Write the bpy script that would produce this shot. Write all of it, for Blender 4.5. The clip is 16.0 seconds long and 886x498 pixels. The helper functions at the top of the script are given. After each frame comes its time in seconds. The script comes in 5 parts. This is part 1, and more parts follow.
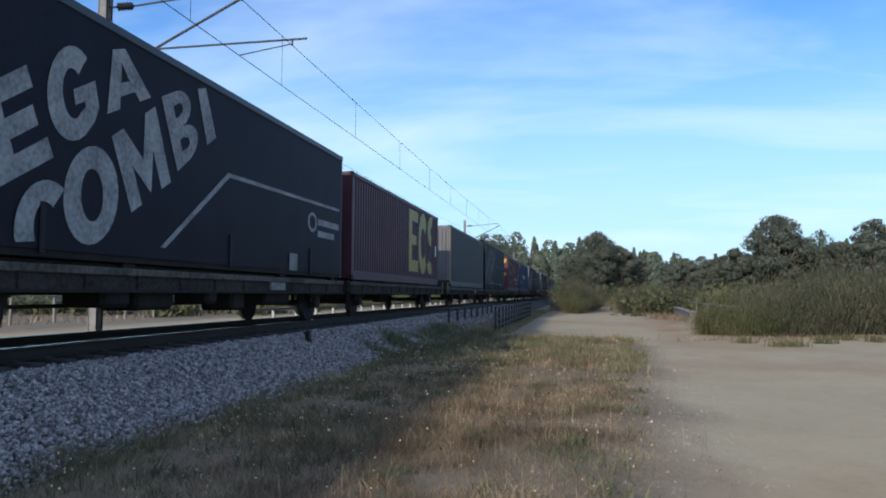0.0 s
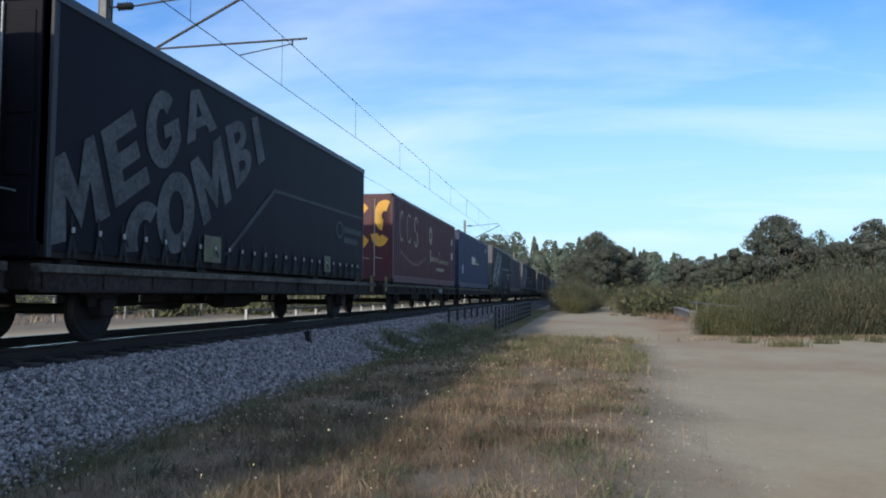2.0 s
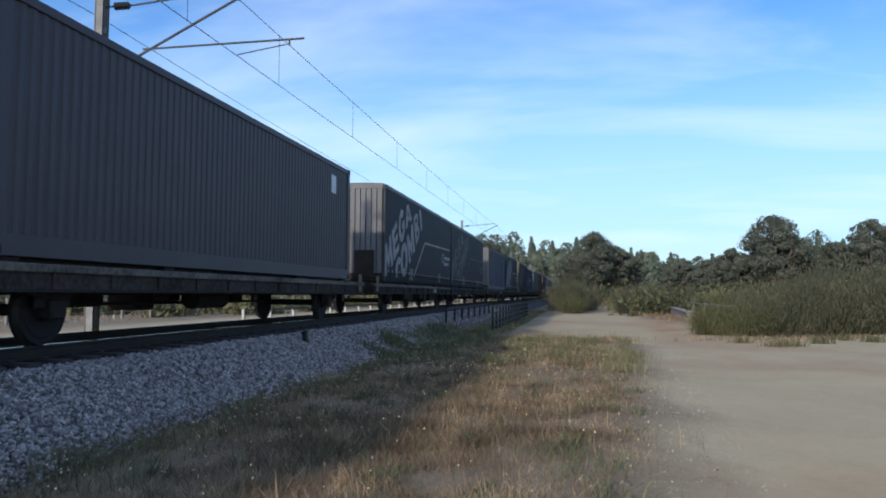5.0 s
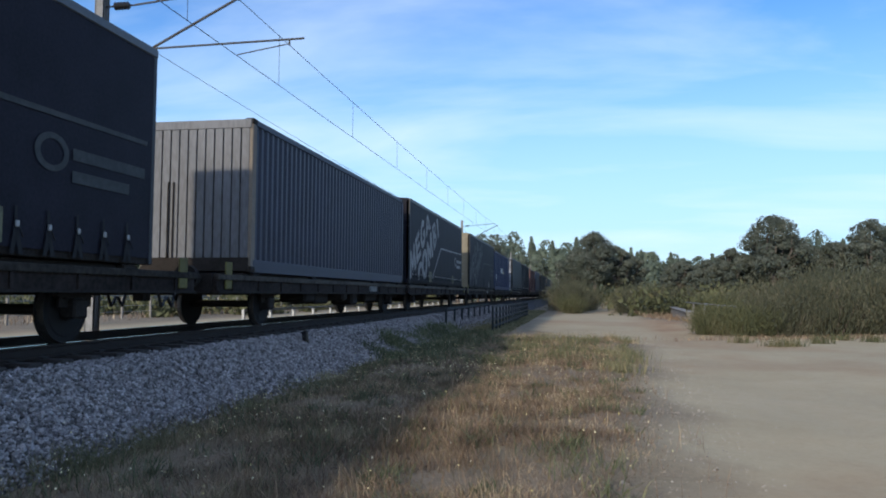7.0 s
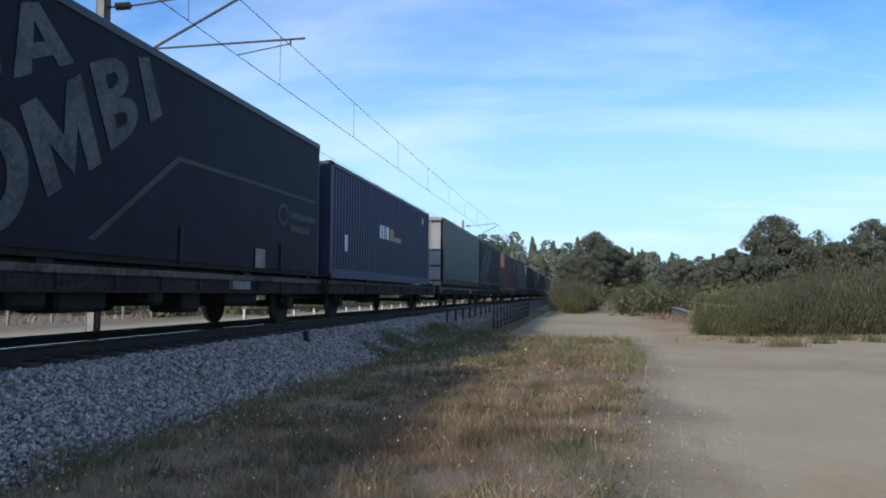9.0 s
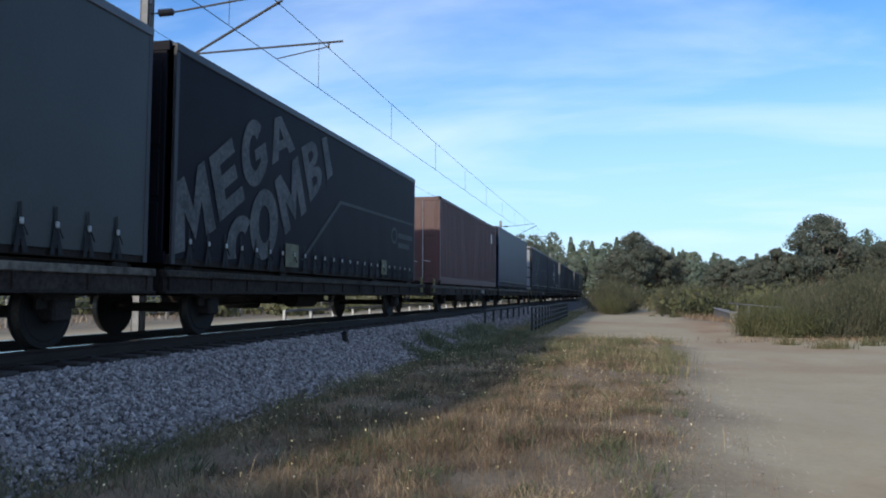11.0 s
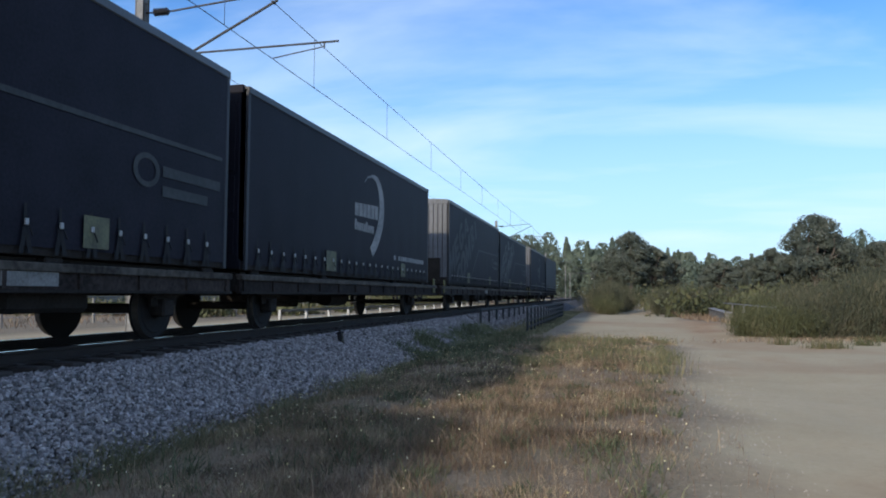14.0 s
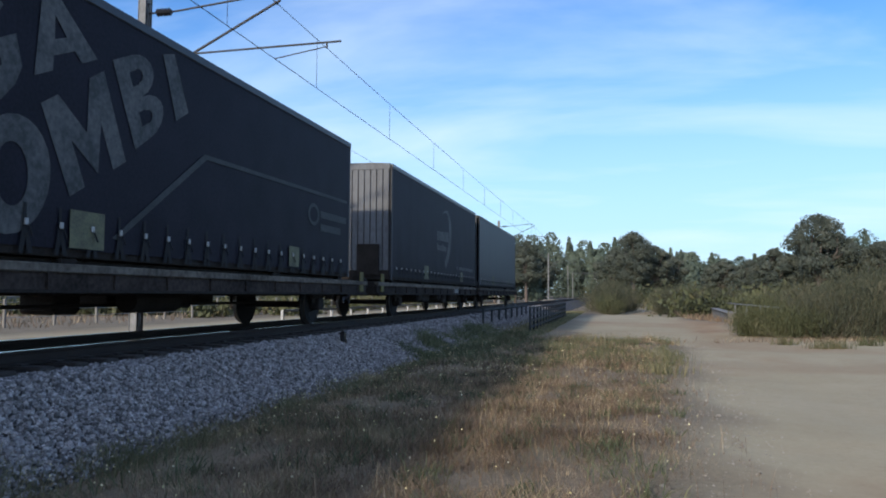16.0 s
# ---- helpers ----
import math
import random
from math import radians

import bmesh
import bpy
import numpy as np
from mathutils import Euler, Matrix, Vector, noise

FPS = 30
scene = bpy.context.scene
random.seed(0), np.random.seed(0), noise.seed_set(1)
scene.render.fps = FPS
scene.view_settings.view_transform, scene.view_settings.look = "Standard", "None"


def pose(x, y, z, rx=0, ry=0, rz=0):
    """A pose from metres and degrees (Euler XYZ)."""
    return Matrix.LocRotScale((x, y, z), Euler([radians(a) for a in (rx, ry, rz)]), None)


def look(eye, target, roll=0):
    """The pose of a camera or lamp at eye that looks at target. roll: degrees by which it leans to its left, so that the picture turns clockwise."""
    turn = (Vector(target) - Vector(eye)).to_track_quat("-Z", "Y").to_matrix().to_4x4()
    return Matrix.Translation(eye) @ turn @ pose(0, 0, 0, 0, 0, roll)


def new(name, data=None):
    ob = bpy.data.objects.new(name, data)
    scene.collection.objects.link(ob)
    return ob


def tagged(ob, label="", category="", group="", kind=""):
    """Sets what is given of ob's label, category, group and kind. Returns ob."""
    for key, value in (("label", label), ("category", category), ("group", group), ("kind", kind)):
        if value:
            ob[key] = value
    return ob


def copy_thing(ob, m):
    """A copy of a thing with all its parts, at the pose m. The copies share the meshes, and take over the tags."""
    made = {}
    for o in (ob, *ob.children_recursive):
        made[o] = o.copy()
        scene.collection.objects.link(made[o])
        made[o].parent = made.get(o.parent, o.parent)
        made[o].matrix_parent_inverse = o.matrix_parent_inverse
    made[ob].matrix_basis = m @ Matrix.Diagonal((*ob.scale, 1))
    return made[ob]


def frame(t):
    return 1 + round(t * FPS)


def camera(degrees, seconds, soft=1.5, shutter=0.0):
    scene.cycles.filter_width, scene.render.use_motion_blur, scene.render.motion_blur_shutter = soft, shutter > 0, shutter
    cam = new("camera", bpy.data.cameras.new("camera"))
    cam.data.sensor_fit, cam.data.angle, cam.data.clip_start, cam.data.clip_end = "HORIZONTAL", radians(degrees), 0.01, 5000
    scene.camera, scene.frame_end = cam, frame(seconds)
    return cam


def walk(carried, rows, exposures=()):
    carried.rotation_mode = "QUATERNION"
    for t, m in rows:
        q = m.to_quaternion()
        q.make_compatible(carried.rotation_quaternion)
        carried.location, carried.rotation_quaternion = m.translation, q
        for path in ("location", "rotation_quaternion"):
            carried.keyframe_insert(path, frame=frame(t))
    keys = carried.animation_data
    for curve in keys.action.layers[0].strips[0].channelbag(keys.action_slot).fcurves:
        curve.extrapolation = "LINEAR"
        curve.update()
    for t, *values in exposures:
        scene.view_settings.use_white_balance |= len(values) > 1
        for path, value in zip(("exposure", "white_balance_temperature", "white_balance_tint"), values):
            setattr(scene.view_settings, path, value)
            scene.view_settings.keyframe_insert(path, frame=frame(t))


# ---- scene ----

EYE = Vector((6.61, 0.0, 0.709))
cam = camera(60.76, 16.0, soft=1.9)
TURNS = [  # seconds, degrees to the left of the track, degrees up
    (0, 10.139, 3.413),
    (0.5, 10.216, 3.413),
    (1, 10.216, 3.413),
    (1.5, 10.178, 3.413),
    (2, 10.139, 3.413),
    (2.5, 10.120, 3.413),
    (3, 10.042, 3.413),
    (3.5, 9.965, 3.413),
    (4, 9.927, 3.413),
    (6.5, 9.927, 3.413),
    (8.5, 9.927, 3.413),
    (9, 10.004, 3.413),
    (9.2, 10.042, 3.413),
    (11.3, 13.013, 3.453),
    (11.5, 12.994, 3.453),
    (12, 12.936, 3.453),
    (12.5, 12.820, 3.453),
    (13, 12.685, 3.453),
    (13.5, 12.569, 3.453),
    (14, 12.531, 3.453),
    (14.5, 12.531, 3.453),
    (15, 12.434, 3.453),
    (15.5, 12.434, 3.453),
    (16, 12.724, 3.453),
]


def aim(turn, up):
    a, b = radians(turn), radians(up)
    return look(EYE, EYE + Vector((-math.sin(a) * math.cos(b), math.cos(a) * math.cos(b), math.sin(b))), 0.341)


walk(cam, [(t, aim(a, b)) for t, a, b in TURNS], [(0.0, 0.4, 6550, 10), (16.0, 0.4, 6550, 10)])

# ---- light ----
SUN_WAY = Vector((0.31, 0.95, -0.345)).normalized()  # the way the sunlight travels
sun = new("sun", bpy.data.lights.new("sun", "SUN"))
sun.data.energy, sun.data.angle, sun.data.color = 2.4, radians(1.6), (1.0, 0.88, 0.71)
sun.rotation_mode = "QUATERNION"
sun.rotation_quaternion = SUN_WAY.to_track_quat("-Z", "Y")
sun.location = (-30, -60, 40)


def sky_world():
    w = bpy.data.worlds.new("sky")
    scene.world = w
    w.use_nodes = True
    n, k = w.node_tree.nodes, w.node_tree.links
    n.clear()
    sky = n.new("ShaderNodeTexSky")
    sky.sky_type, sky.sun_disc = "NISHITA", False
    sky.sun_elevation = math.asin(-SUN_WAY.z)
    sky.sun_rotation = math.atan2(-SUN_WAY.x, -SUN_WAY.y)
    sky.altitude, sky.air_density, sky.dust_density, sky.ozone_density = 50, 1.0, 0.2, 4.0
    co = n.new("ShaderNodeTexCoord")
    sep = n.new("ShaderNodeSeparateXYZ")
    k.new(co.outputs["Generated"], sep.inputs[0])
    # thin high cloud on a flat layer: direction divided by its height
    add = n.new("ShaderNodeMath"); add.operation = "ADD"; add.inputs[1].default_value = 0.16
    k.new(sep.outputs["Z"], add.inputs[0])
    div = n.new("ShaderNodeVectorMath"); div.operation = "DIVIDE"
    comb = n.new("ShaderNodeCombineXYZ")
    for i in range(3):
        k.new(add.outputs[0], comb.inputs[i])
    k.new(co.outputs["Generated"], div.inputs[0]); k.new(comb.outputs[0], div.inputs[1])
    mp = n.new("ShaderNodeMapping")
    mp.inputs["Rotation"].default_value = (0, 0, radians(24)); mp.inputs["Scale"].default_value = (0.62, 1.35, 0.0)
    mp.inputs["Location"].default_value = (0.35, 0.2, 0)
    k.new(div.outputs[0], mp.inputs[0])
    no = n.new("ShaderNodeTexNoise")
    no.inputs["Scale"].default_value, no.inputs["Detail"].default_value = 1.1, 7
    no.inputs["Roughness"].default_value, no.inputs["Distortion"].default_value = 0.52, 0.35
    k.new(mp.outputs[0], no.inputs["Vector"])
    ramp = n.new("ShaderNodeValToRGB")
    ramp.color_ramp.elements[0].position, ramp.color_ramp.elements[1].position = 0.46, 0.82
    ramp.color_ramp.elements[1].color = (0.7, 0.7, 0.7, 1)
    k.new(no.outputs["Fac"], ramp.inputs[0])
    # pale haze toward the horizon, all the way round, and a cool cast
    hz = n.new("ShaderNodeMapRange"); hz.inputs["From Min"].default_value = 0.0; hz.inputs["From Max"].default_value = 0.42
    hz.inputs["To Min"].default_value, hz.inputs["To Max"].default_value = 0.9, 0.0
    hz.interpolation_type = "SMOOTHSTEP"
    k.new(sep.outputs["Z"], hz.inputs[0])
    cool = n.new("ShaderNodeMixRGB"); cool.blend_type = "MULTIPLY"; cool.inputs[0].default_value = 1.0
    cool.inputs[2].default_value = (0.6, 1.06, 1.52, 1)
    k.new(sky.outputs[0], cool.inputs[1])
    haze = n.new("ShaderNodeMixRGB"); haze.inputs[2].default_value = (4.4, 6.5, 8.35, 1)
    k.new(hz.outputs[0], haze.inputs[0]); k.new(cool.outputs[0], haze.inputs[1])
    mix = n.new("ShaderNodeMixRGB")
    mix.inputs[2].default_value = (6.7, 7.9, 8.9, 1)
    k.new(ramp.outputs[0], mix.inputs[0]); k.new(haze.outputs[0], mix.inputs[1])
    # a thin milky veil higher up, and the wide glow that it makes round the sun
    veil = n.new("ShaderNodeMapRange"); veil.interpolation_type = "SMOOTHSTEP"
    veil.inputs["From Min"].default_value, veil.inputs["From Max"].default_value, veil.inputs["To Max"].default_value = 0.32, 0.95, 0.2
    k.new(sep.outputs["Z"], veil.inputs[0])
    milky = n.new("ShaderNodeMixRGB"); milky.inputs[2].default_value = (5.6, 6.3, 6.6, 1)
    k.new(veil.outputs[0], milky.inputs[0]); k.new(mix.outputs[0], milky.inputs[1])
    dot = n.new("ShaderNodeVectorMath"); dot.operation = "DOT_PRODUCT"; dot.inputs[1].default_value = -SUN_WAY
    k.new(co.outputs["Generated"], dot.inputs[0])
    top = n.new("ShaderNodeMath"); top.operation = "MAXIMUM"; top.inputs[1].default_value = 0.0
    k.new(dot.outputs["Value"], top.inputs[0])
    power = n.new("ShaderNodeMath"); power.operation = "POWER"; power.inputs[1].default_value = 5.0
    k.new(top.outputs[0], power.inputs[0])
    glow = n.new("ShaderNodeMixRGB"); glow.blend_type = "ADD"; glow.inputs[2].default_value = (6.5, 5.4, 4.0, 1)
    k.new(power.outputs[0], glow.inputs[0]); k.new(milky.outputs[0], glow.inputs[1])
    bg = n.new("ShaderNodeBackground")
    bg.inputs["Strength"].default_value = 0.106
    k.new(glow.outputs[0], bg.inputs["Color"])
    out = n.new("ShaderNodeOutputWorld")
    k.new(bg.outputs[0], out.inputs[0])


sky_world()

# ---- materials ----
def surface(name, base, rough=0.7, second=None, scale=3.0, fine=40.0, bump=0.0, metal=0.0, amount=0.5, island=0.0, obj_random=0.0,
            stretch=(1, 1, 1), spec=0.5):
    """A node material: two colours mixed by coarse and fine noise, with relief from the fine one."""
    m = bpy.data.materials.new(name)
    m.use_nodes = True
    n, k = m.node_tree.nodes, m.node_tree.links
    b = n["Principled BSDF"]
    b.inputs["Roughness"].default_value, b.inputs["Metallic"].default_value = rough, metal
    b.inputs["Specular IOR Level"].default_value = spec
    second = second or tuple(c * 0.6 for c in base)
    co = n.new("ShaderNodeTexCoord")
    mp = n.new("ShaderNodeMapping"); mp.inputs["Scale"].default_value = stretch
    k.new(co.outputs["Object"], mp.inputs[0])
    coarse = n.new("ShaderNodeTexNoise"); coarse.inputs["Scale"].default_value = scale; coarse.inputs["Detail"].default_value = 4
    grain = n.new("ShaderNodeTexNoise"); grain.inputs["Scale"].default_value = fine; grain.inputs["Detail"].default_value = 3
    for q in (coarse, grain):
        k.new(mp.outputs[0], q.inputs["Vector"])
    s = n.new("ShaderNodeMath"); s.operation = "ADD"
    k.new(coarse.outputs["Fac"], s.inputs[0]); k.new(grain.outputs["Fac"], s.inputs[1])
    r = n.new("ShaderNodeMapRange")
    r.inputs["From Min"].default_value, r.inputs["From Max"].default_value = 0.72, 1.28
    r.inputs["To Max"].default_value = amount * 2
    k.new(s.outputs[0], r.inputs[0])
    mix = n.new("ShaderNodeMixRGB")
    mix.inputs[1].default_value, mix.inputs[2].default_value = (*base, 1), (*second, 1)
    k.new(r.outputs[0], mix.inputs[0])
    last = mix.outputs[0]
    for amount_, node, socket in ((island, "ShaderNodeNewGeometry", "Random Per Island"), (obj_random, "ShaderNodeObjectInfo", "Random")):
        if amount_:
            g = n.new(node)
            v = n.new("ShaderNodeMapRange")
            v.inputs["To Min"].default_value, v.inputs["To Max"].default_value = 1 - amount_, 1 + amount_
            k.new(g.outputs[socket], v.inputs[0])
            hs = n.new("ShaderNodeHueSaturation")
            k.new(v.outputs[0], hs.inputs["Value"]); k.new(last, hs.inputs["Color"])
            last = hs.outputs[0]
    k.new(last, b.inputs["Base Color"])
    if bump:
        bp = n.new("ShaderNodeBump"); bp.inputs["Strength"].default_value = bump; bp.inputs["Distance"].default_value = 0.02
        k.new(s.outputs[0], bp.inputs["Height"]); k.new(bp.outputs[0], b.inputs["Normal"])
    return m


M = dict(
    # rust brown sunk towards black: the rails' shaded sides are put into the colour
    rail=surface("shaded_rail_steel", (0.028, 0.021, 0.017), 0.8, (0.018, 0.013, 0.011), 2, 60, 0.2, 0.3),
    railtop=surface("rail_head", (0.62, 0.60, 0.57), 0.16, (0.5, 0.48, 0.45), 2, 60, 0, 1.0),
    # concrete coloured near black, standing for the shade beneath the train
    sleeper=surface("shaded_sleeper_concrete", (0.04, 0.034, 0.031), 0.9, (0.024, 0.02, 0.018), 3, 50, 0.3),
    stone=surface("ballast_stone", (0.325, 0.31, 0.31), 0.9, (0.15, 0.142, 0.142), 8, 60, 0.2, island=0.65),
    # bed far darker than its stones: shade in the gaps is put into its colour
    bank=surface("ballast_bed_gap_shade", (0.075, 0.073, 0.076), 0.95, (0.035, 0.034, 0.035), 9, 30, 0.9),
    steel=surface("wagon_steel", (0.035, 0.03, 0.027), 0.8, (0.018, 0.015, 0.013), 2, 25, 0.1, 0.1, spec=0.15),
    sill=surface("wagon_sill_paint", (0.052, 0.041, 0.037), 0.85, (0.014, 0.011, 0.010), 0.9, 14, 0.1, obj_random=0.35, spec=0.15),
    edge=surface("pale_sill_edge", (0.12, 0.108, 0.092), 0.85, (0.035, 0.03, 0.026), 1.1, 12, 0.1, obj_random=0.6, spec=0.15),
    # almost black: the gloom under the wagons is painted into the wheel colour
    wheel=surface("shaded_wheel_steel", (0.009, 0.008, 0.0075), 0.85, (0.006, 0.005, 0.005), 3, 30, 0.1, 0.1),
    tyre=surface("wheel_tread", (0.10, 0.095, 0.09), 0.5, (0.06, 0.055, 0.05), 3, 30, 0, 0.6),
    yellow=surface("yellow_plate", (0.15, 0.135, 0.025), 0.7, (0.07, 0.06, 0.02), 4, 30),
    green=surface("green_label", (0.15, 0.155, 0.085), 0.7, (0.07, 0.072, 0.05), 4, 30),
    plate=surface("pale_plate", (0.24, 0.24, 0.23), 0.7, (0.12, 0.115, 0.105), 4, 30),
    buckle=surface("strap_buckle", (0.32, 0.33, 0.34), 0.4, (0.25, 0.25, 0.25), 4, 30, 0, 0.4),
    strap=surface("strap_web", (0.008, 0.009, 0.011), 0.8),
    galv=surface("galvanised_steel", (0.36, 0.37, 0.38), 0.5, (0.25, 0.26, 0.27), 3, 30, 0.05, 0.6),
    wire=surface("wire_copper", (0.03, 0.032, 0.03), 0.6, (0.02, 0.02, 0.02), 3, 30, 0, 0.4),
    insul=surface("insulator_glaze", (0.03, 0.028, 0.03), 0.25),
    fence=surface("painted_railing", (0.02, 0.027, 0.03), 0.7, (0.014, 0.018, 0.02), 3, 30, 0, 0.0),
    mast=surface("weathered_mast_steel", (0.25, 0.255, 0.26), 0.7, (0.15, 0.152, 0.155), 3, 30, 0.05, 0.1),
    bracket=surface("bracket_tube_steel", (0.085, 0.085, 0.09), 0.6, (0.05, 0.05, 0.052), 3, 30, 0.05, 0.3),
    concrete=surface("concrete", (0.27, 0.255, 0.23), 0.9, (0.16, 0.15, 0.135), 1.5, 20, 0.3),
    bark=surface("bark", (0.16, 0.13, 0.11), 0.9, (0.09, 0.07, 0.06), 3, 20, 0.6),
)


def part(name, bm, material, parent, label="", smooth=False):
    """Links a bmesh as one mesh object under parent."""
    me = bpy.data.meshes.new(name)
    bm.to_mesh(me)
    bm.free()
    for mt in (material if isinstance(material, (list, tuple)) else [material]):
        me.materials.append(mt)
    if smooth:
        me.shade_smooth()
    ob = new(name, me)
    ob.parent = parent
    if label:
        ob["label"] = label
    return ob


def again(name, src, parent, m):
    """Another object on the mesh of src, under parent at the pose m."""
    ob = new(name, src.data)
    ob.parent = parent
    ob.matrix_basis = m
    return ob


def box(bm, x0, x1, y0, y1, z0, z1, bevel=0.0, mat=0):
    r = bmesh.ops.create_cube(bm, size=1)
    bmesh.ops.scale(bm, vec=(x1 - x0, y1 - y0, z1 - z0), verts=r["verts"])
    bmesh.ops.translate(bm, vec=((x0 + x1) / 2, (y0 + y1) / 2, (z0 + z1) / 2), verts=r["verts"])
    faces = list({f for v in r["verts"] for f in v.link_faces})
    for f in faces:
        f.material_index = mat
    if bevel:
        es = list({e for v in r["verts"] for e in v.link_edges})
        bmesh.ops.bevel(bm, geom=es, offset=bevel, segments=1, affect="EDGES", material=-1)
    return bm


def rod(bm, a, b, r0, r1=None, seg=8, mat=0):
    a, b = Vector(a), Vector(b)
    d = b - a
    r = bmesh.ops.create_cone(bm, cap_ends=True, segments=seg, radius1=r0, radius2=r0 if r1 is None else r1, depth=d.length)
    m = Matrix.Translation((a + b) / 2) @ d.to_track_quat("Z", "Y").to_matrix().to_4x4()
    bmesh.ops.transform(bm, matrix=m, verts=r["verts"])
    for f in {f for v in r["verts"] for f in v.link_faces}:
        f.material_index = mat
    return bm


def empty(name, m=Matrix()):
    ob = new(name)
    ob.empty_display_size = 0.3
    ob.matrix_basis = m
    return ob


def soup(name, verts, faces, material, parent=None):
    """One mesh from arrays."""
    me = bpy.data.meshes.new(name)
    me.from_pydata(verts.tolist() if hasattr(verts, "tolist") else verts, [], faces.tolist() if hasattr(faces, "tolist") else faces)
    me.materials.append(material)
    ob = new(name, me)
    ob.parent = parent
    return ob


# ---- the line of the track: straight, then a wide curve to the left ----
TRACK_X, BEND, RADIUS = -1.25, 212.0, 190.0


def on_track(y):
    """Pose on the track's centre, at rail level, y metres along it."""
    if y <= BEND:
        return pose(TRACK_X, y, 0)
    a = (y - BEND) / RADIUS
    return pose(TRACK_X - RADIUS * (1 - math.cos(a)), BEND + RADIUS * math.sin(a), 0, 0, 0, math.degrees(a))


UNIT, CLOSE, PITCH = 14.0, 0.85, 32.95


def run(t):
    """Metres that the train has gone at t seconds."""
    return 23.28 * t - 0.1523 * t * t + 0.00343 * t ** 3


LAG = {0.0: 0.75, 0.5: 0.0, 1.0: 0.45, 1.5: 0.15, 2.0: 0.55, 2.5: -0.1, 3.0: 0.5, 3.5: -0.25, 4.0: 0.6, 4.5: 0.5, 5.0: 0.4, 5.5: 0.3, 6.0: 0.2, 6.5: 0.1, 7.0: 0.4,
       7.5: 0.35, 8.0: 0.1, 8.5: 0.0, 9.0: 0.55, 9.5: 0.5, 10.0: 0.4, 10.5: 0.3, 11.0: 0.2, 11.5: 0.1, 12.0: 0.55, 12.5: -0.15, 13.0: 0.5, 13.5: -0.35, 14.0: 0.3,
       14.5: 0.0, 15.0: 0.3, 15.5: 0.05, 16.0: -0.05}  # unevenness of the run, metres


NUDGE = (-0.1, 0.25, -0.15, 0.1, 0.0, 0.7, 0.0, 0.1, 0.25, 0.05, -0.2, 0.2, -0.1, 0.2, 0.1, 0.1, 0.0, 0.25, 0.0, 0.1, 0.0, 0.1, 0.0, 0.6)


def unit_start(i):
    """Middle of the i-th load at the clip's start, metres along the track."""
    return NUDGE[max(i, 0)] + 7.22 + (i // 2) * PITCH + (i % 2) * (UNIT + CLOSE) + UNIT / 2


# ---- ground, banks and track ----
ROAD_LEFT = ((-40, 5.5), (0, 6.9), (6.4, 7.45), (12.7, 8.0), (25, 8.8), (29, 9.3), (31, 11.0))
PATH_LEFT = ((26, 8.5), (28.5, 6.3), (32, 5.4), (40, 4.5), (52, 4.3), (62, 5.3), (72, 6.9), (100, 8.0), (174, 10.2), (260, 12.0), (400, 14))
PATH_RIGHT = ((26, 60), (30.5, 12.0), (36, 12.4), (44, 12.2), (52, 11.6), (62, 10.8), (70, 10.4), (100, 10.8), (174, 13.6), (260, 16), (400, 18))


def along(table, y):
    return float(np.interp(y, [a for a, _ in table], [b for _, b in table]))


def wobble(x, y, s, seed=0.0):
    return noise.noise(Vector((x * s, y * s, seed)))


def sandiness(x, y):
    """1 on the sandy tracks, 0 on grass; soft, uneven edges."""
    w = 0.55 * wobble(x, y, 0.55) + 0.25 * wobble(x, y, 1.9, 3)
    near = -1.0
    if y < 31:
        far_edge = 30.6 + max(0.0, x - 12.0) * 0.74
        near = min(x - along(ROAD_LEFT, y) + w, (min(far_edge, 60) - y) * 0.6 + w, (75 - x) * 0.3)
    elif x > 12:
        near = (30.6 + (x - 12.0) * 0.74 - y) * 0.6 + w
    path = -1.0
    if y > 26:
        path = min(x - along(PATH_LEFT, y), along(PATH_RIGHT, y) - x) + w
    left = min(x + 15.4, -13.2 - x) + w * 0.5
    v = max(near, path, left)
    return max(0.0, min(1.0, 0.5 + v * 0.9))


def ground_height(x, y):
    z = -0.9 + 0.05 * wobble(x, y, 0.25, 7) + 0.018 * wobble(x, y, 1.3, 9)
    if 2.5 < x < 8 and y < 30:
        z += 0.06 * wobble(x, y, 0.7, 5) + 0.05
    s = sandiness(x, y)
    z -= 0.04 * s
    z += 0.16 * math.exp(-((x - 12.2) / 1.5) ** 2 - ((y - 42) / 9.0) ** 2) * (1 + 0.6 * wobble(x, y, 0.5, 31))  # worn clay shoulder
    if x > 7 and y < 31:  # shallow wheel ruts
        z -= 0.02 * math.exp(-((x - 9.6 - 0.03 * y) / 0.35) ** 2) + 0.02 * math.exp(-((x - 11.3 - 0.03 * y) / 0.35) ** 2)
    far = max(0.0, math.hypot(x, y) - 230)
    return z + far * 0.004


def clay_patch(x, y):
    """Bare orange clay where the sandy path has been cut beside the culvert, and in smears along it."""
    v = math.exp(-((x - 11.6) / 1.3) ** 2 - ((y - 43) / 10.0) ** 2) + 0.5 * math.exp(-((x - 10.3 - 0.06 * (y - 31)) / 0.5) ** 2 - ((y - 34) / 5.0) ** 2)
    return max(0.0, min(1.0, v * (1.0 + 0.9 * wobble(x, y, 0.45, 13))))


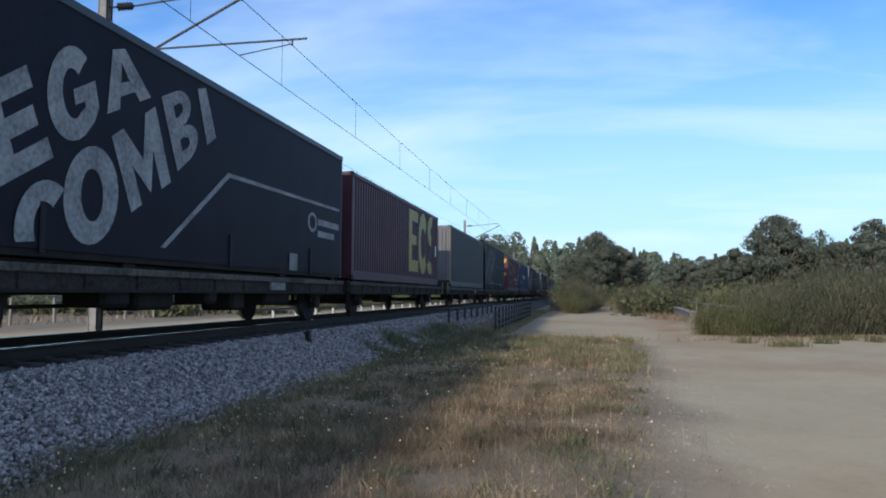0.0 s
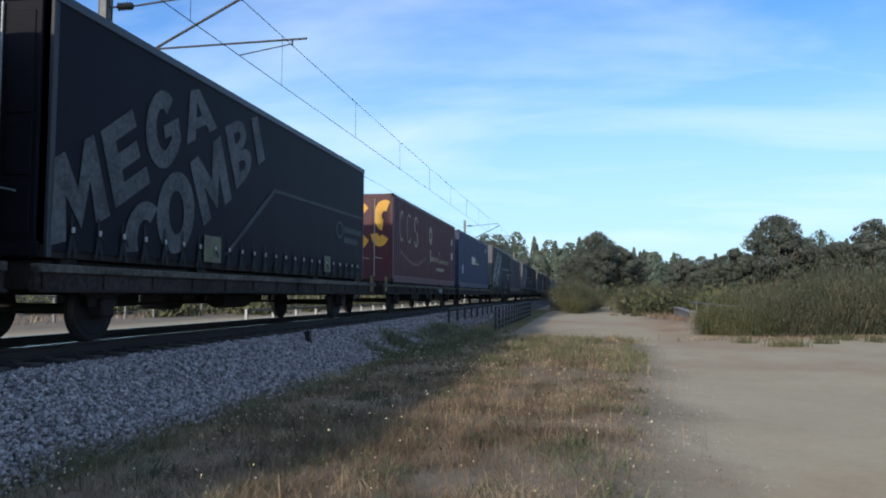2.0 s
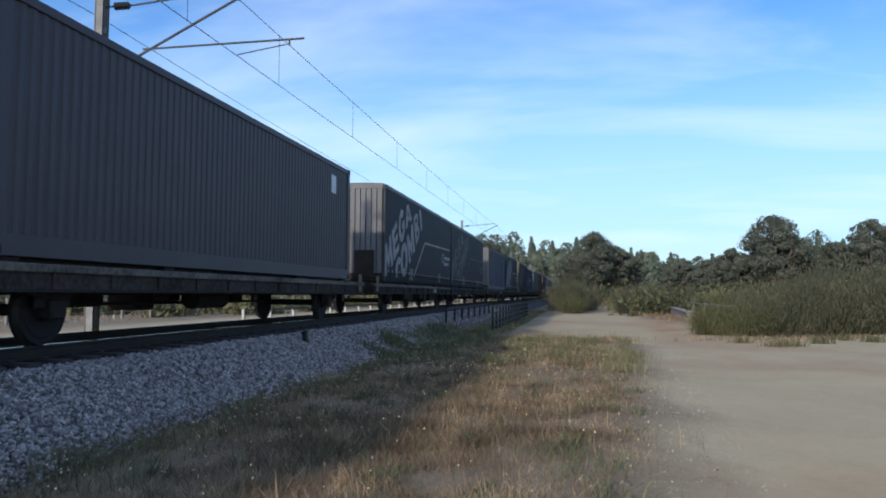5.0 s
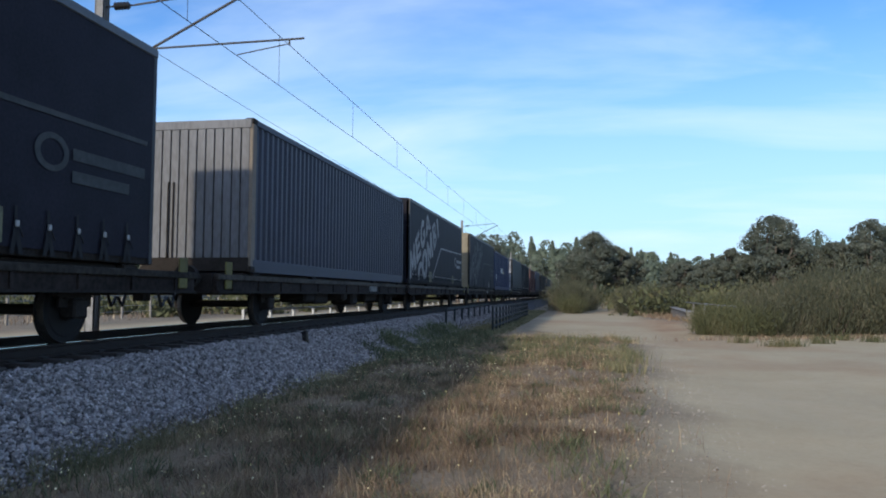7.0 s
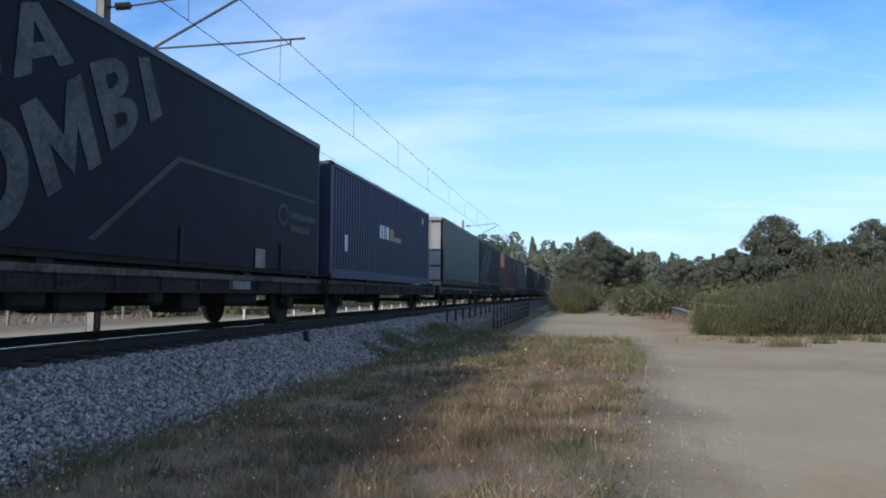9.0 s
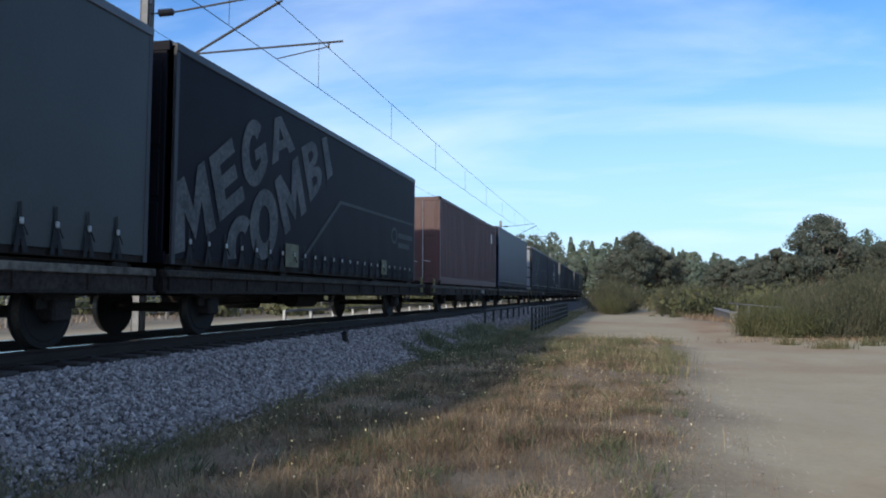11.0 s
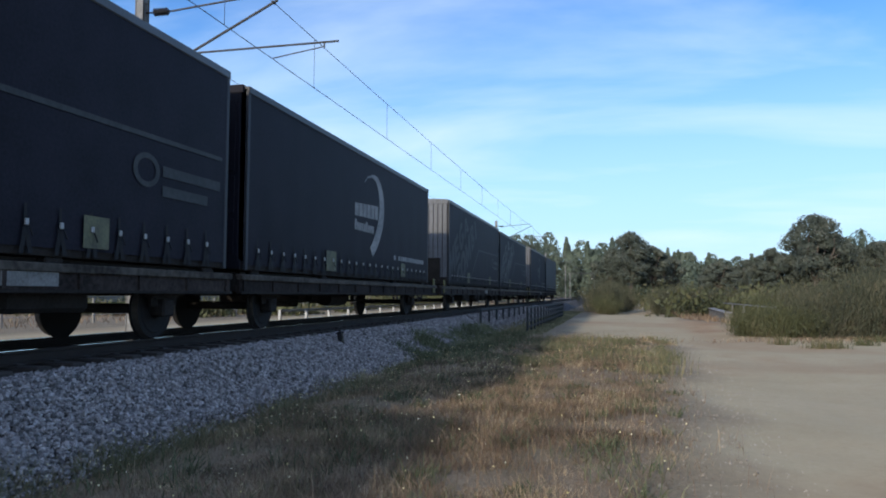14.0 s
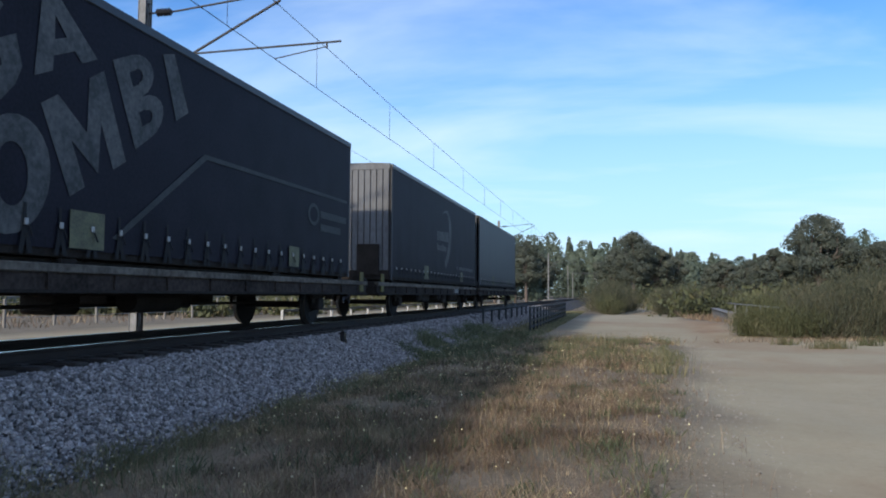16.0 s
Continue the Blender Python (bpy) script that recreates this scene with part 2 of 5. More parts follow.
def ground_material():
    m = bpy.data.materials.new("ground")
    m.use_nodes = True
    n, k = m.node_tree.nodes, m.node_tree.links
    b = n["Principled BSDF"]
    b.inputs["Roughness"].default_value = 0.95
    b.inputs["Specular IOR Level"].default_value = 0.15
    co = n.new("ShaderNodeTexCoord")

    def tex(scale, detail=4, rough=0.6):
        q = n.new("ShaderNodeTexNoise")
        q.inputs["Scale"].default_value, q.inputs["Detail"].default_value, q.inputs["Roughness"].default_value = scale, detail, rough
        k.new(co.outputs["Object"], q.inputs["Vector"])
        return q.outputs["Fac"]

    def ramp(fac, *stops):
        r = n.new("ShaderNodeValToRGB")
        e = r.color_ramp.elements
        while len(e) < len(stops):
            e.new(0.5)
        for el, (p, c) in zip(e, stops):
            el.position, el.color = p, (*c, 1)
        k.new(fac, r.inputs[0])
        return r.outputs[0]

    def mixed(fac, a, c, kind="MIX"):
        q = n.new("ShaderNodeMixRGB"); q.blend_type = kind
        for s, v in zip(q.inputs, (fac, a, c)):
            if isinstance(v, (int, float)):
                s.default_value = v
            else:
                k.new(v, s)
        return q.outputs[0]

    sand = mixed(0.35, ramp(tex(0.35), (0.3, (0.39, 0.325, 0.20)), (0.7, (0.50, 0.42, 0.27))),
                 ramp(tex(14, 6, 0.7), (0.3, (0.37, 0.305, 0.20)), (0.65, (0.50, 0.42, 0.295))))
    clay = ramp(tex(0.12), (0.5, (0, 0, 0)), (0.72, (1, 1, 1)))
    sand = mixed(mixed(0.12, clay, ramp(tex(2.2), (0.4, (0, 0, 0)), (0.6, (1, 1, 1)))), sand, ramp(tex(5), (0.3, (0.33, 0.215, 0.125)), (0.7, (0.40, 0.275, 0.17))))
    soil = mixed(0.55, ramp(tex(0.9), (0.35, (0.18, 0.155, 0.105)), (0.65, (0.30, 0.23, 0.165))),
                 ramp(tex(22, 6, 0.8), (0.35, (0.09, 0.08, 0.056)), (0.68, (0.37, 0.29, 0.19))))
    at = n.new("ShaderNodeAttribute"); at.attribute_name = "sand"
    edge = n.new("ShaderNodeMath"); edge.operation = "MULTIPLY_ADD"; edge.inputs[1].default_value = 0.9; edge.inputs[2].default_value = -0.45
    k.new(tex(6, 6, 0.8), edge.inputs[0])
    s = n.new("ShaderNodeMath"); s.operation = "ADD"; s.use_clamp = True
    k.new(at.outputs["Fac"], s.inputs[0]); k.new(edge.outputs[0], s.inputs[1])
    earth = n.new("ShaderNodeAttribute"); earth.attribute_name = "clay"
    sand = mixed(earth.outputs["Fac"], sand, ramp(tex(1.6, 6, 0.7), (0.3, (0.30, 0.185, 0.10)), (0.7, (0.43, 0.29, 0.175))))
    k.new(mixed(s.outputs[0], soil, sand), b.inputs["Base Color"])
    bp = n.new("ShaderNodeBump"); bp.inputs["Strength"].default_value = 0.14; bp.inputs["Distance"].default_value = 0.05
    k.new(tex(9, 8, 0.8), bp.inputs["Height"]); k.new(bp.outputs[0], b.inputs["Normal"])
    return m


def build_ground():
    xs = np.unique(np.round(np.concatenate([-np.geomspace(12, 1500, 30), np.arange(-12, 26, 0.3), np.geomspace(26, 1500, 34)]), 3))
    ys = np.unique(np.round(np.concatenate([-np.geomspace(4, 300, 12), np.arange(-4, 42, 0.3), np.geomspace(42, 1800, 90)]), 3))
    vs = [(x, y, ground_height(x, y)) for y in ys for x in xs]
    w = len(xs)
    fs = [(j * w + i, j * w + i + 1, (j + 1) * w + i + 1, (j + 1) * w + i) for j in range(len(ys) - 1) for i in range(w - 1)]
    ob = soup("ground", vs, fs, ground_material())
    ob.data.shade_smooth()
    att = ob.data.attributes.new("sand", "FLOAT", "POINT")
    att.data.foreach_set("value", np.array([sandiness(x, y) for x, y, _ in vs], dtype=np.float32))
    att = ob.data.attributes.new("clay", "FLOAT", "POINT")
    att.data.foreach_set("value", np.array([clay_patch(x, y) for x, y, _ in vs], dtype=np.float32))
    tagged(ob, "dry grassland and pale sandy tracks beside the railway", "ground", kind="structure")


build_ground()

BANK = ((2.15, -0.95), (1.95, -0.86), (0.55, -0.28), (0.12, -0.265), (-0.25, -0.24), (-2.25, -0.24), (-3.3, -0.28), (-4.7, -0.86), (-4.9, -0.95))


def bank_z(x):
    return float(np.interp(x, [a for a, _ in BANK][::-1], [b for _, b in BANK][::-1]))


def build_bank():
    ys = list(np.arange(-24, 60, 1.0)) + list(np.arange(60, 560, 8.0))
    vs, fs = [], []
    for j, y in enumerate(ys):
        m = on_track(y)
        for x, z in BANK:
            vs.append(m @ Vector((x - TRACK_X + (0.1 * wobble(x, y, 0.6, 2) if z < -0.5 else 0), 0, z)))
        if j:
            a, q, w = (j - 1) * len(BANK), j * len(BANK), len(BANK)
            fs += [(a + i, a + i + 1, q + i + 1, q + i) for i in range(w - 1)]
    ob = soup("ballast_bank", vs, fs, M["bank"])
    tagged(ob, "grey crushed stone embankment carrying the railway track", "embankment", kind="structure")
    # loose stones, thick where the camera stands, thin further off
    rng = np.random.default_rng(4)
    ico = np.array([(0, 0, 1), (0.9, 0, 0.1), (0.2, 0.9, -0.1), (-0.85, 0.3, 0.1), (-0.3, -0.85, 0), (0.5, -0.6, -0.3), (0, 0, -0.9)])
    tri = np.array([(0, 1, 2), (0, 2, 3), (0, 3, 4), (0, 4, 5), (0, 5, 1), (6, 2, 1), (6, 3, 2), (6, 4, 3), (6, 5, 4), (6, 1, 5)])
    px, py, size = [], [], []
    for y0, y1, count, lo, hi in ((3.5, 10, 17500, 0.017, 0.042), (10, 18, 16500, 0.019, 0.044), (18, 32, 14000, 0.025, 0.048), (32, 70, 8000, 0.04, 0.07)):
        px.append(rng.uniform(-0.05, 2.12, count)); py.append(rng.uniform(y0, y1, count)); size.append(rng.uniform(lo, hi, count))
    for x0, x1, y0, y1, count in ((-2.0, -0.5, 5, 40, 3500), (-4.8, -2.2, 6, 60, 6000)):
        px.append(rng.uniform(x0, x1, count)); py.append(rng.uniform(y0, y1, count)); size.append(rng.uniform(0.03, 0.055, count))
    px, py, size = map(np.concatenate, (px, py, size))
    keep = ~((px > 1.75) & (rng.random(len(px)) < (px - 1.75) * 2.2))
    px, py, size = px[keep], py[keep], size[keep]
    pz = np.interp(px, [a for a, _ in BANK][::-1], [b for _, b in BANK][::-1]) + size * rng.uniform(0.0, 0.8, len(px))
    q = rng.normal(size=(len(px), 4)); q /= np.linalg.norm(q, axis=1)[:, None]
    w, x, y, z = q.T
    rot = np.stack([1 - 2 * (y * y + z * z), 2 * (x * y - w * z), 2 * (x * z + w * y), 2 * (x * y + w * z), 1 - 2 * (x * x + z * z), 2 * (y * z - w * x),
                    2 * (x * z - w * y), 2 * (y * z + w * x), 1 - 2 * (x * x + y * y)], 1).reshape(-1, 3, 3)
    shape = ico[None] * rng.uniform(0.65, 1.25, (len(px), 7, 1)) * (size[:, None, None] * np.array([1, 1, 0.8]))
    v = np.einsum("nij,nkj->nki", rot, shape) + np.stack([px, py, pz], 1)[:, None]
    f = tri[None] + 7 * np.arange(len(px))[:, None, None]
    ob = soup("ballast_stones", v.reshape(-1, 3), f.reshape(-1, 3), M["stone"])
    tagged(ob, "loose grey and bluish crushed track stones", "ballast", kind="stuff")


build_bank()


def build_track():
    track = tagged(empty("railway_track"), "broad gauge track with rusty rails on concrete sleepers", "railway", kind="structure")
    # flat-bottom rail: foot, web and a worn bright head
    prof = ((-0.07, -0.172), (0.07, -0.172), (0.07, -0.16), (0.012, -0.135), (0.012, -0.045), (0.036, -0.035), (0.036, -0.004), (0.03, 0.0), (-0.03, 0.0),
            (-0.036, -0.004), (-0.036, -0.035), (-0.012, -0.045), (-0.012, -0.135), (-0.07, -0.16))
    ys = list(np.arange(-24, 216, 6.0)) + list(np.arange(220, 560, 8.0))
    for side in (-0.834, 0.834):
        bm = bmesh.new()
        rings = []
        for y in ys:
            m = on_track(y)
            rings.append([bm.verts.new(m @ Vector((side + x, 0, z))) for x, z in prof])
        for a, c in zip(rings, rings[1:]):
            for i in range(len(prof)):
                f = bm.faces.new((a[i], a[(i + 1) % len(prof)], c[(i + 1) % len(prof)], c[i]))
                f.material_index = 1 if i == 7 else 0
        bmesh.ops.recalc_face_normals(bm, faces=bm.faces)
        part("rail", bm, [M["rail"], M["railtop"]], track, "rusty steel rail with shade-darkened sides and a bright worn head")
    bm = bmesh.new()
    for s in (-1, 1):
        box(bm, s * 0.85 - 0.45, s * 0.85 + 0.45, -0.13, 0.13, -0.30, -0.175, 0.02)
        box(bm, s * 0.834 - 0.14, s * 0.834 + 0.14, -0.06, 0.06, -0.18, -0.145, 0.01)
    box(bm, -0.5, 0.5, -0.1, 0.1, -0.30, -0.2)
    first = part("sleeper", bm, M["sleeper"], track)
    first.matrix_basis = on_track(0)
    for i in range(1, 150):
        again("sleeper", first, track, on_track(i * 0.6))


build_track()


# ---- overhead line ----
POLE_X, POLE_Y, SPAN = -4.0, 15.3, 55.75
WIRE_X = -0.7 - TRACK_X


def catenary_mast(y, portal=False):
    mast = tagged(empty("catenary_mast", on_track(y)), "grey steel overhead line mast with tubular bracket and insulators", "mast", "masts along the track")
    px = POLE_X - TRACK_X
    bm = bmesh.new()
    for s in (-1, 1):  # two channels laced together
        box(bm, px - 0.10, px + 0.10, s * 0.09 - 0.02, s * 0.09 + 0.02, -0.5, 7.75)
        box(bm, px - 0.10, px - 0.085, s * 0.09 - 0.04, s * 0.09 + 0.04, -0.5, 7.75)
        box(bm, px + 0.085, px + 0.10, s * 0.09 - 0.04, s * 0.09 + 0.04, -0.5, 7.75)
    for i in range(10):
        box(bm, px - 0.09, px + 0.09, -0.085, 0.085, -0.2 + i * 0.85, -0.08 + i * 0.85)
    part("post", bm, M["mast"], mast, "laced grey steel post")
    bm = bmesh.new(); box(bm, px - 0.35, px + 0.35, -0.35, 0.35, -1.3, -0.42, 0.04)
    part("footing", bm, M["concrete"], mast)

    def tube(name, a, b, r, mat="bracket"):
        part(name, rod(bmesh.new(), a, b, r), M[mat], mast)

    tube("stay_tube", (px + 0.78, 0, 7.2), (WIRE_X - 0.1, 0, 7.42), 0.024)
    tube("bracket_tube", (px + 0.7, 0, 5.9), (WIRE_X + 0.1, 0, 7.25), 0.03)
    tube("registration_tube", (px + 1.05, 0, 6.17), (0.85 - TRACK_X, 0, 6.22), 0.024)
    tube("steady_arm", (0.52 - TRACK_X, 0, 6.12), (WIRE_X, 0, 5.93), 0.014)
    tube("hanger", (0.52 - TRACK_X, 0, 6.23), (0.52 - TRACK_X, 0, 6.08), 0.022)
    for z, x0, x1 in ((7.2, px + 0.10, px + 0.78), (5.85, px + 0.10, px + 0.7)):
        bm = bmesh.new()
        rod(bm, (x0, 0, z), (x1, 0, z), 0.022)
        for i in range(5):
            c = x0 + 0.26 + i * 0.075
            rod(bm, (c - 0.022, 0, z), (c + 0.022, 0, z), 0.095, 0.06, 12)
        part("insulator", bm, M["insul"], mast, "dark glazed ribbed insulator")
    tube("clamp", (WIRE_X, -0.06, 7.2), (WIRE_X, 0.06, 7.2), 0.03)
    if portal:
        tube("cross_beam", (px, 0, 7.5), (px + 7.2, 0, 7.5), 0.07)
    return mast


for i in range(-1, 7):
    catenary_mast(POLE_Y + i * SPAN, portal=i >= 4)


def run_wire(name, x, height, radius, label):
    """A wire over the track from mast to mast; height(f) with f from 0 to 1 along a span."""
    bm = bmesh.new()
    last = None
    for i in range(-1, 6):
        for j in range(10):
            y = POLE_Y + (i + j / 10) * SPAN
            p = on_track(y) @ Vector((x, 0, height(j / 10)))
            if last is not None:
                rod(bm, last, p, radius, seg=5)
            last = p
    ob = new(name, bpy.data.meshes.new(name))
    bm.to_mesh(ob.data); bm.free()
    ob.data.materials.append(M["wire"])
    return tagged(ob, label, "wire")


def sagging(f):
    return 7.2 - 0.75 * f * (1 - f)


run_wire("contact_wire", WIRE_X, lambda f: 5.92, 0.009, "dark copper contact wire above the track")
catenary = run_wire("messenger_wire", WIRE_X, sagging, 0.009, "dark carrying wire with thin droppers above the track")
run_wire("feeder_wire", -4.2 - TRACK_X, lambda f: 7.05 - 1.3 * f * (1 - f), 0.008, "dark feeder wire beside the masts")
for i in range(-1, 5):
    for j in range(9):
        f = (2.4 + 6.4 * j) / SPAN
        y = POLE_Y + (i + f) * SPAN
        if f < 1:
            part("dropper", rod(bmesh.new(), on_track(y) @ Vector((WIRE_X, 0, 5.92)), on_track(y) @ Vector((WIRE_X, 0, sagging(f))), 0.006, seg=4), M["wire"], catenary)


# ---- railings, posts and walls beside the line ----
def lattice_railing(x, y0, y1, z0, z1, label, step, rails, mat="fence"):
    ob = tagged(empty("railing"), label, "railing")
    bm = bmesh.new(); box(bm, -0.045, 0.045, -0.045, 0.045, 0, z1 - z0 + 0.02)
    post = part("post", bm, M[mat], ob)
    post.matrix_basis = pose(x, y0, z0)
    count = int((y1 - y0) / step)
    for i in range(1, count + 1):
        again("post", post, ob, pose(x, y0 + i * step, z0))
    for j in range(rails):
        z = z1 - j * (z1 - z0) / max(rails, 1)
        bm = bmesh.new(); box(bm, x - 0.03, x + 0.03, y0, y0 + count * step, z - 0.04, z + 0.04)
        part("rail_bar", bm, M[mat], ob)
    return ob


lattice_railing(3.12, 32.4, 57, -0.92, 0.16, "blue-grey steel lattice railing above the culvert", 1.6, 4)
lattice_railing(1.2, 31.8, 50, -0.95, 0.08, "low dark steel railing on the bank's edge", 2.3, 1)
lattice_railing(-4.4, 24, 62, -0.95, 0.12, "low pale steel railing beyond the track", 2.3, 2, "galv")

bm = bmesh.new(); box(bm, -0.06, 0.06, -0.05, 0.05, -0.2, 0.11, 0.015)
box(bm, -0.075, 0.075, -0.065, 0.065, 0.10, 0.135, 0.01)
ob = part("marker_post", bm, M["insul"], None); ob.matrix_basis = pose(0.77, 15.9, -0.26, 4, -6)
tagged(ob, "small dark marker post set in the ballast", "post")

for x0, y0, x1, y1 in ((12.9, 44, 14.2, 62), ):
    ob = tagged(empty("parapet"), "pale concrete culvert parapet beside the sandy road", "wall")
    d = Vector((x1 - x0, y1 - y0, 0)); ang = math.degrees(math.atan2(-d.x, d.y))
    bm = bmesh.new(); box(bm, -0.18, 0.18, 0, d.length, -0.3, 0.62, 0.03)
    w = part("wall", bm, M["concrete"], ob); w.matrix_basis = pose(x0, y0, -0.9, 0, 0, ang)
    bm = bmesh.new(); box(bm, -0.25, 0.25, -0.1, d.length + 0.1, 0.62, 0.72, 0.03)
    w = part("coping", bm, M["concrete"], ob); w.matrix_basis = pose(x0, y0, -0.9, 0, 0, ang)
lattice_railing(0, 0, 26, -0.95, 0.16, "grey steel handrail half hidden by scrub", 6.4, 1, "mast").matrix_basis = pose(14.6, 40, 0, 0, 0, -2.2)


def far_fence():
    ob = tagged(empty("wire_fence"), "wire fence on pale concrete posts beyond the track", "fence")
    bm = bmesh.new(); box(bm, -0.06, 0.06, -0.06, 0.06, -0.2, 1.35, 0.015)
    post = part("post", bm, M["concrete"], ob); post.matrix_basis = pose(-20, 4, -0.95)
    for i in range(1, 26):
        again("post", post, ob, pose(-20, 4 + 3.1 * i, -0.95, 0, 1.5 * math.sin(i * 2.3)))
    for z in (-0.45, -0.1, 0.25):
        part("fence_wire", rod(bmesh.new(), (-20, 4, z), (-20, 81.5, z), 0.012, seg=5), M["galv"], ob)


far_fence()
bm = bmesh.new(); box(bm, -42, -41.6, 20, 130, -0.95, 0.25, 0.03); box(bm, -42.08, -41.52, 20, 130, 0.25, 0.36, 0.02)
tagged(part("boundary_wall", bm, M["concrete"], None), "long low pale rendered wall beyond the railway", "wall")


def signal(x, y, h):
    ob = tagged(empty("railway_signal", pose(x, y, -0.9)), "grey signal post with dark lamp heads by the track", "signal")
    part("post", rod(bmesh.new(), (0, 0, 0), (0, 0, h), 0.09), M["galv"], ob)
    for dx in (-0.45, 0.45):
        bm = bmesh.new(); box(bm, dx - 0.28, dx + 0.28, -0.12, 0.12, h - 1.5, h, 0.06)
        for z in (h - 0.4, h - 1.05):
            rod(bm, (dx, -0.12, z), (dx, -0.34, z + 0.02), 0.16, 0.17, 10)
        part("signal_head", bm, M["insul"], ob)
    bm = bmesh.new(); box(bm, -0.8, 0.8, -0.05, 0.05, h - 1.7, h - 1.58)
    part("bracket", bm, M["galv"], ob)


signal(2.6, 190, 7.4)


# ---- the train ----
def flat_wagon():
    """Half of a short-coupled pair; its outer end, with buffers, lies at -y. Origin on the rails' level at the load's middle."""
    w = tagged(empty("flat_wagon"), "grimy two-axle container flat wagon with a dark steel underframe", "wagon", "wagons of the freight train")
    lo, hi = -8.55, 7.3
    for s in (-1, 1):
        bm = bmesh.new()
        box(bm, s * 1.22 - 0.04, s * 1.22 + 0.04, lo + 0.05, hi, 0.74, 1.02)
        for y in np.arange(lo + 0.7, hi, 1.25):
            box(bm, s * 1.265 - 0.025, s * 1.265 + 0.025, y - 0.03, y + 0.03, 0.75, 1.01)
        part("side_sill", bm, M["sill"], w, "faded grey-brown painted side sill")
        # paler strip along the sill's top, its tone varying from wagon to wagon
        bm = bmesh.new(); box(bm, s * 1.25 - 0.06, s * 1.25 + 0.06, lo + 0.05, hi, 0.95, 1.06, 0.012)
        part("sill_edge", bm, M["edge"], w, "pale upper edge of the sill")
        bm = bmesh.new(); box(bm, s * 1.25 - 0.06, s * 1.25 + 0.06, lo + 0.05, hi, 0.70, 0.74)
        part("sill_flange", bm, M["steel"], w)
        for y in (-6.6, -3.0, 3.0, 6.6):
            bm = bmesh.new(); box(bm, s * 1.1 - 0.12, s * 1.1 + 0.12, y - 0.16, y + 0.16, 1.04, 1.14, 0.02)
            part("load_support", bm, M["steel"], w)
    bm = bmesh.new()
    box(bm, -1.18, 1.18, lo + 0.02, lo + 0.16, 0.70, 1.08); box(bm, -1.18, 1.18, hi - 0.1, hi, 0.74, 1.04)
    box(bm, -0.35, 0.35, lo + 0.1, hi, 0.66, 1.0)
    for y in np.arange(lo + 1.2, hi - 0.3, 1.6):
        box(bm, -1.2, 1.2, y - 0.06, y + 0.06, 0.78, 1.0)
    part("underframe", bm, M["steel"], w)
    bm = bmesh.new(); box(bm, -1.1, 1.1, -7.0, 7.0, 1.0, 1.12)
    part("deck", bm, M["steel"], w)
    bm = bmesh.new(); box(bm, -1.15, 1.15, lo + 0.1, -7.15, 1.0, 1.05)
    part("end_platform", bm, M["steel"], w)
    for s in (-1, 1):
        bm = bmesh.new()
        rod(bm, (s * 0.875, lo + 0.05, 0.98), (s * 0.875, lo - 0.32, 0.98), 0.1, 0.09, 12)
        rod(bm, (s * 0.875, lo - 0.32, 0.98), (s * 0.875, lo - 0.38, 0.98), 0.24, 0.23, 16)
        part("buffer", bm, M["steel"], w, "dark round steel buffer")
    bm = bmesh.new(); rod(bm, (0, lo, 0.95), (0, lo - 0.45, 0.8), 0.06); box(bm, -0.1, 0.1, lo - 0.5, lo - 0.38, 0.55, 0.85)
    part("coupling", bm, M["steel"], w)
    for x in (-0.5, 0.5):
        bm = bmesh.new()
        rod(bm, (x, lo - 0.02, 0.85), (x, lo - 0.2, 0.45), 0.028); rod(bm, (x, lo - 0.2, 0.45), (x, lo - 0.35, 0.62), 0.028)
        part("brake_hose", bm, M["insul"], w)
    for x in (1.285, -1.285):
        bm = bmesh.new(); box(bm, x - 0.015, x + 0.015, lo + 0.35, lo + 0.62, 0.78, 1.3, 0.01)
        part("handrail_plate", bm, M["yellow"], w, "worn yellow step plate at the wagon's end")
    bm = bmesh.new(); box(bm, 1.268, 1.285, 2.1, 3.0, 0.78, 0.97)
    part("data_panel", bm, M["plate"], w, "pale stencilled data panel")
    for y0, y1, x, z0 in ((-3.6, -2.9, 0.85, 0.48), (-2.6, -1.5, 0.75, 0.42), (-0.6, -0.2, 0.9, 0.5), (0.6, 1.2, 0.8, 0.36), (2.4, 3.9, 0.7, 0.45)):
        bm = bmesh.new(); box(bm, x - 0.35, x + 0.35, y0, y1, z0, 0.76, 0.06)
        part("brake_box", bm, M["steel"], w)
    bm = bmesh.new(); rod(bm, (-0.2, -0.9, 0.58), (-0.2, 0.4, 0.58), 0.2, seg=14); rod(bm, (0.3, -5, 0.5), (0.3, 5, 0.5), 0.03)
    part("air_tank", bm, M["steel"], w)
    sets = []
    for y in (-5.6, 5.6):
        bm = bmesh.new()
        rod(bm, (-1.0, 0, 0), (1.0, 0, 0), 0.08, seg=12)
        for s in (-1, 1):
            rod(bm, (s * 0.775, 0, 0), (s * 0.80, 0, 0), 0.49, seg=32)
            rod(bm, (s * 0.80, 0, 0), (s * 0.905, 0, 0), 0.463, 0.455, 32, 1)
            rod(bm, (s * 0.90, 0, 0), (s * 0.915, 0, 0), 0.39, 0.36, 28)
            rod(bm, (s * 0.91, 0, 0), (s * 0.96, 0, 0), 0.16, 0.12, 16)
        for f in bm.faces:
            if f.material_index == 1 and len(f.verts) > 4:
                f.material_index = 0
        ws = part("wheelset", bm, [M["wheel"], M["tyre"]], w, "steel wheelset blackened for shade, with bright treads")
        ws.matrix_basis = pose(0, y, 0.463)
        sets.append(ws)
